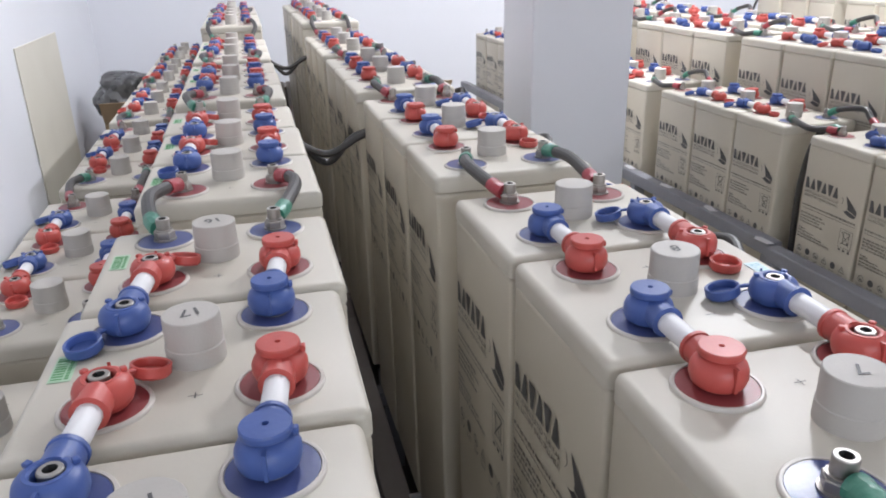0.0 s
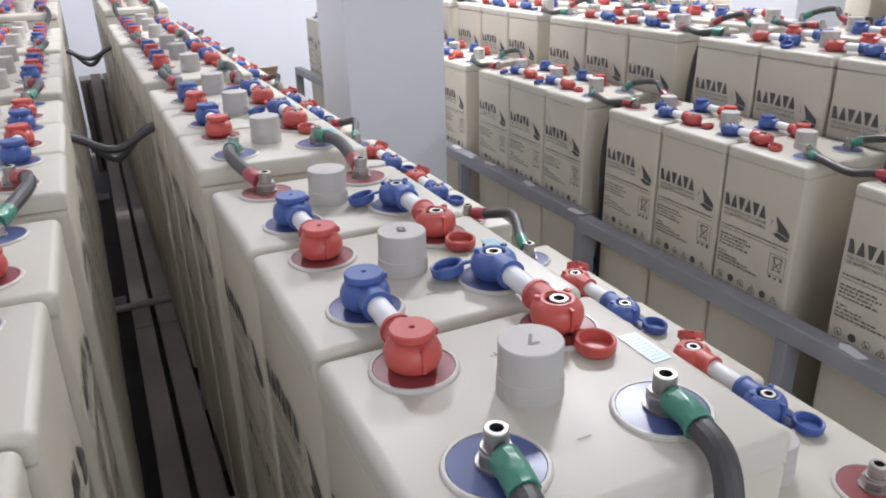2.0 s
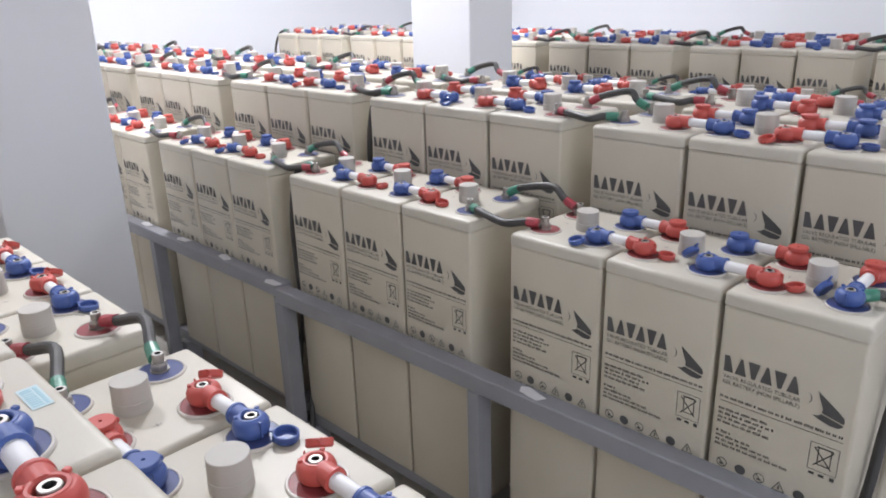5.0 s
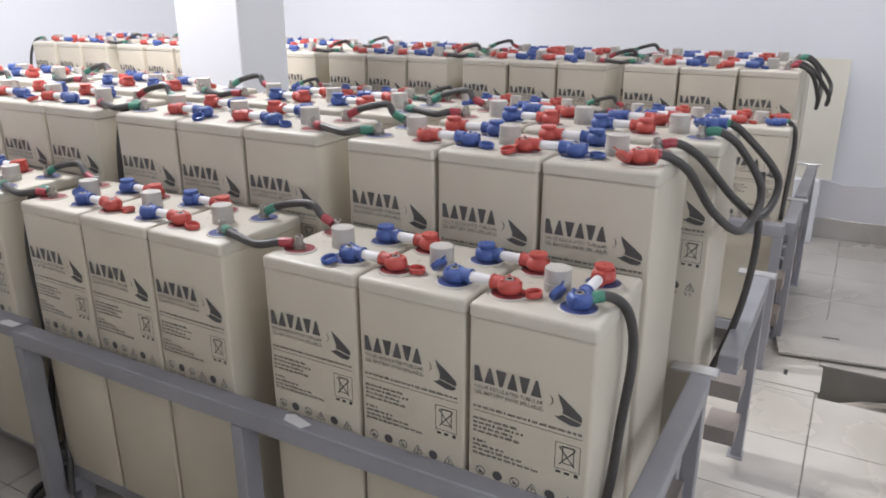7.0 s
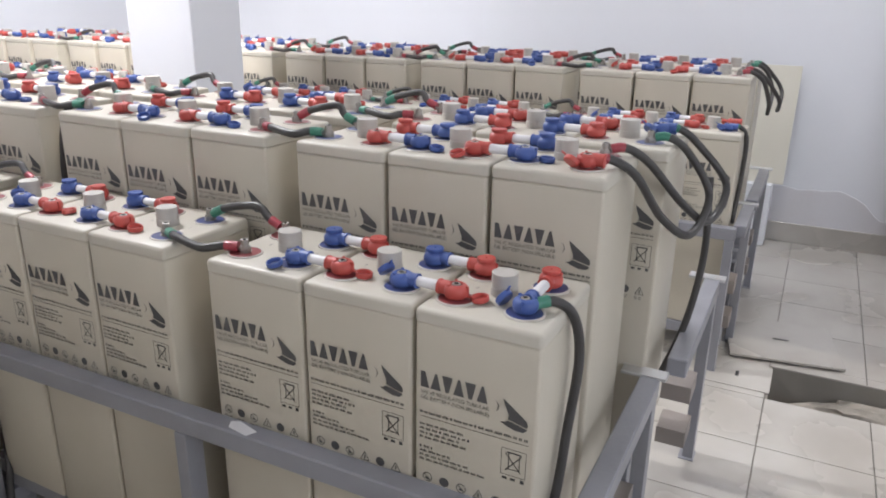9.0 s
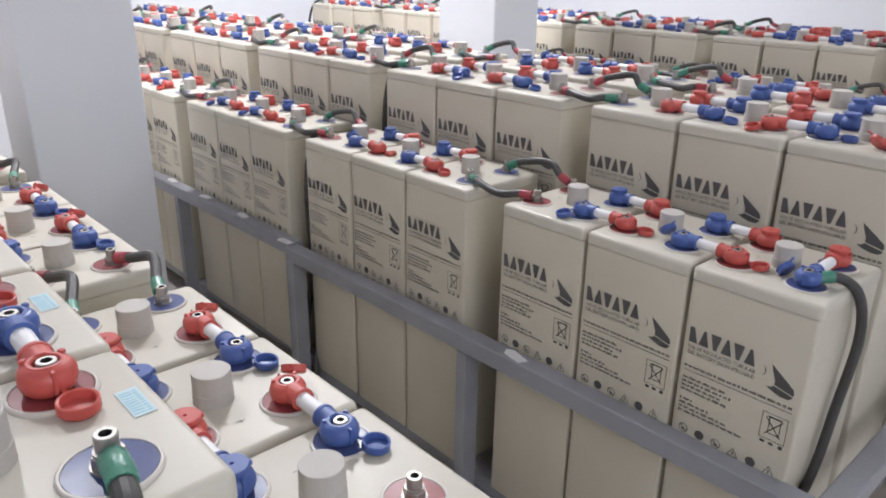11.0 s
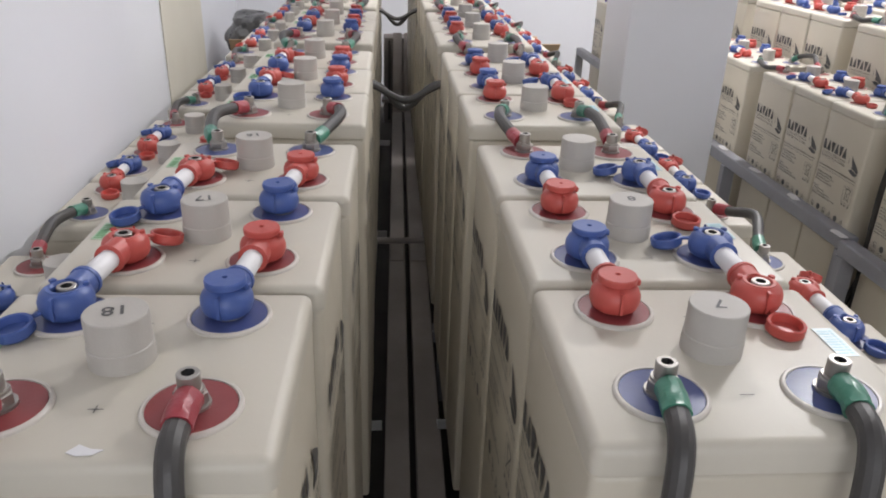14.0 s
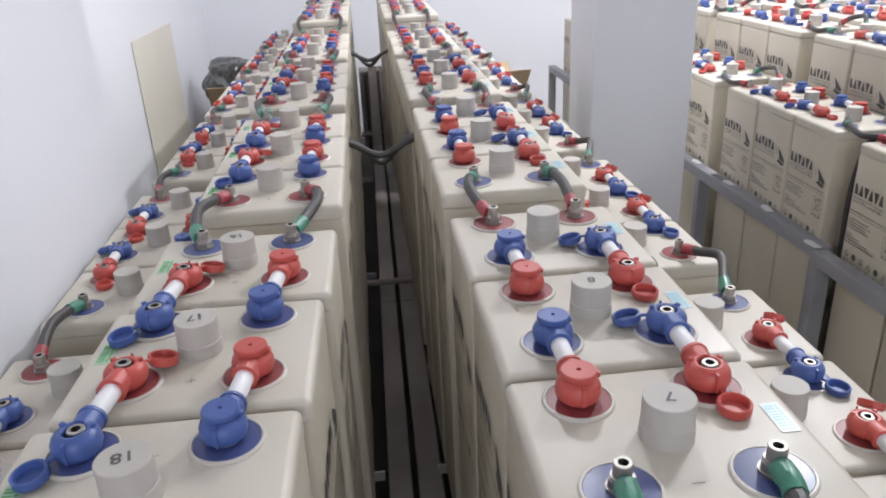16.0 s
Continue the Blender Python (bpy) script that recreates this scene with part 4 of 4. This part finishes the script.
# a lifted tile lying askew and a loose one by the trench
loose = solid("loose_tile", boxed((-0.20, -0.20, 0), (0.20, 0.20, 0.009), 0.001), TILE, "lifted white floor tile lying askew by the open trench", "tile")
loose.matrix_world = pose(3.435, -0.095, 0.004, 0, 1.5, 9)
part("grip_slot", boxed((-0.005, -0.03, 0.0092), (0.005, 0.03, 0.0100)), HOLE, loose, "dark grip slot")
panel_slot = solid("floor_panel", boxed((-0.10, -0.115, 0.0005), (0.10, 0.115, 0.004), 0.001), TILE, "white removable floor panel with a grip slot", "floor panel")
panel_slot.matrix_world = pose(3.075, 0.03, 0.0)
part("grip_slot", boxed((-0.02, -0.006, 0.0042), (0.02, 0.006, 0.0050)), HOLE, panel_slot, "dark grip slot")
def scrap(name, outline, thick, mat, label, category, m):
    """A thin torn piece with an uneven outline."""
    bm = bmesh.new()
    face = bm.faces.new([bm.verts.new((u, v, 0)) for u, v in outline])
    made = bmesh.ops.extrude_face_region(bm, geom=[face])["geom"]
    for v in made:
        if isinstance(v, bmesh.types.BMVert):
            v.co.z += thick
    bmesh.ops.recalc_face_normals(bm, faces=bm.faces)
    ob = solid(name, bm, mat, label, category)
    ob.matrix_world = m
    return ob


# white chip at the lid's front edge, laid on as a thin piece
g, k, x, y, z = rows_1["high_west"][0]
scrap("paper_scrap", ((-0.010, -0.003), (-0.003, -0.0045), (0.006, -0.002), (0.010, 0.003), (0.002, 0.0025), (-0.006, 0.005)), 0.0006, TUBE, "small white chip at the front edge of a cell lid", "scrap", pose(x + 0.006, y - BY / 2 + 0.010, z + 0.0002, 0, 0, -12))
for k, (x, y, turn) in enumerate(((1.345, 0.785, 78), (1.348, 1.685, 92), (1.372, 1.975, 80), (1.374, 2.235, 95), (1.376, 2.50, 84))):
    scrap("white_tape_scrap", ((-0.032, -0.010), (0.020, -0.013), (0.034, -0.002), (0.022, 0.013), (-0.026, 0.011)), 0.0006, TUBE, "torn white tape scrap stuck on the grey rack rail", "tape", pose(x, y, LOW - BH + 0.4013, 0, 0, turn))
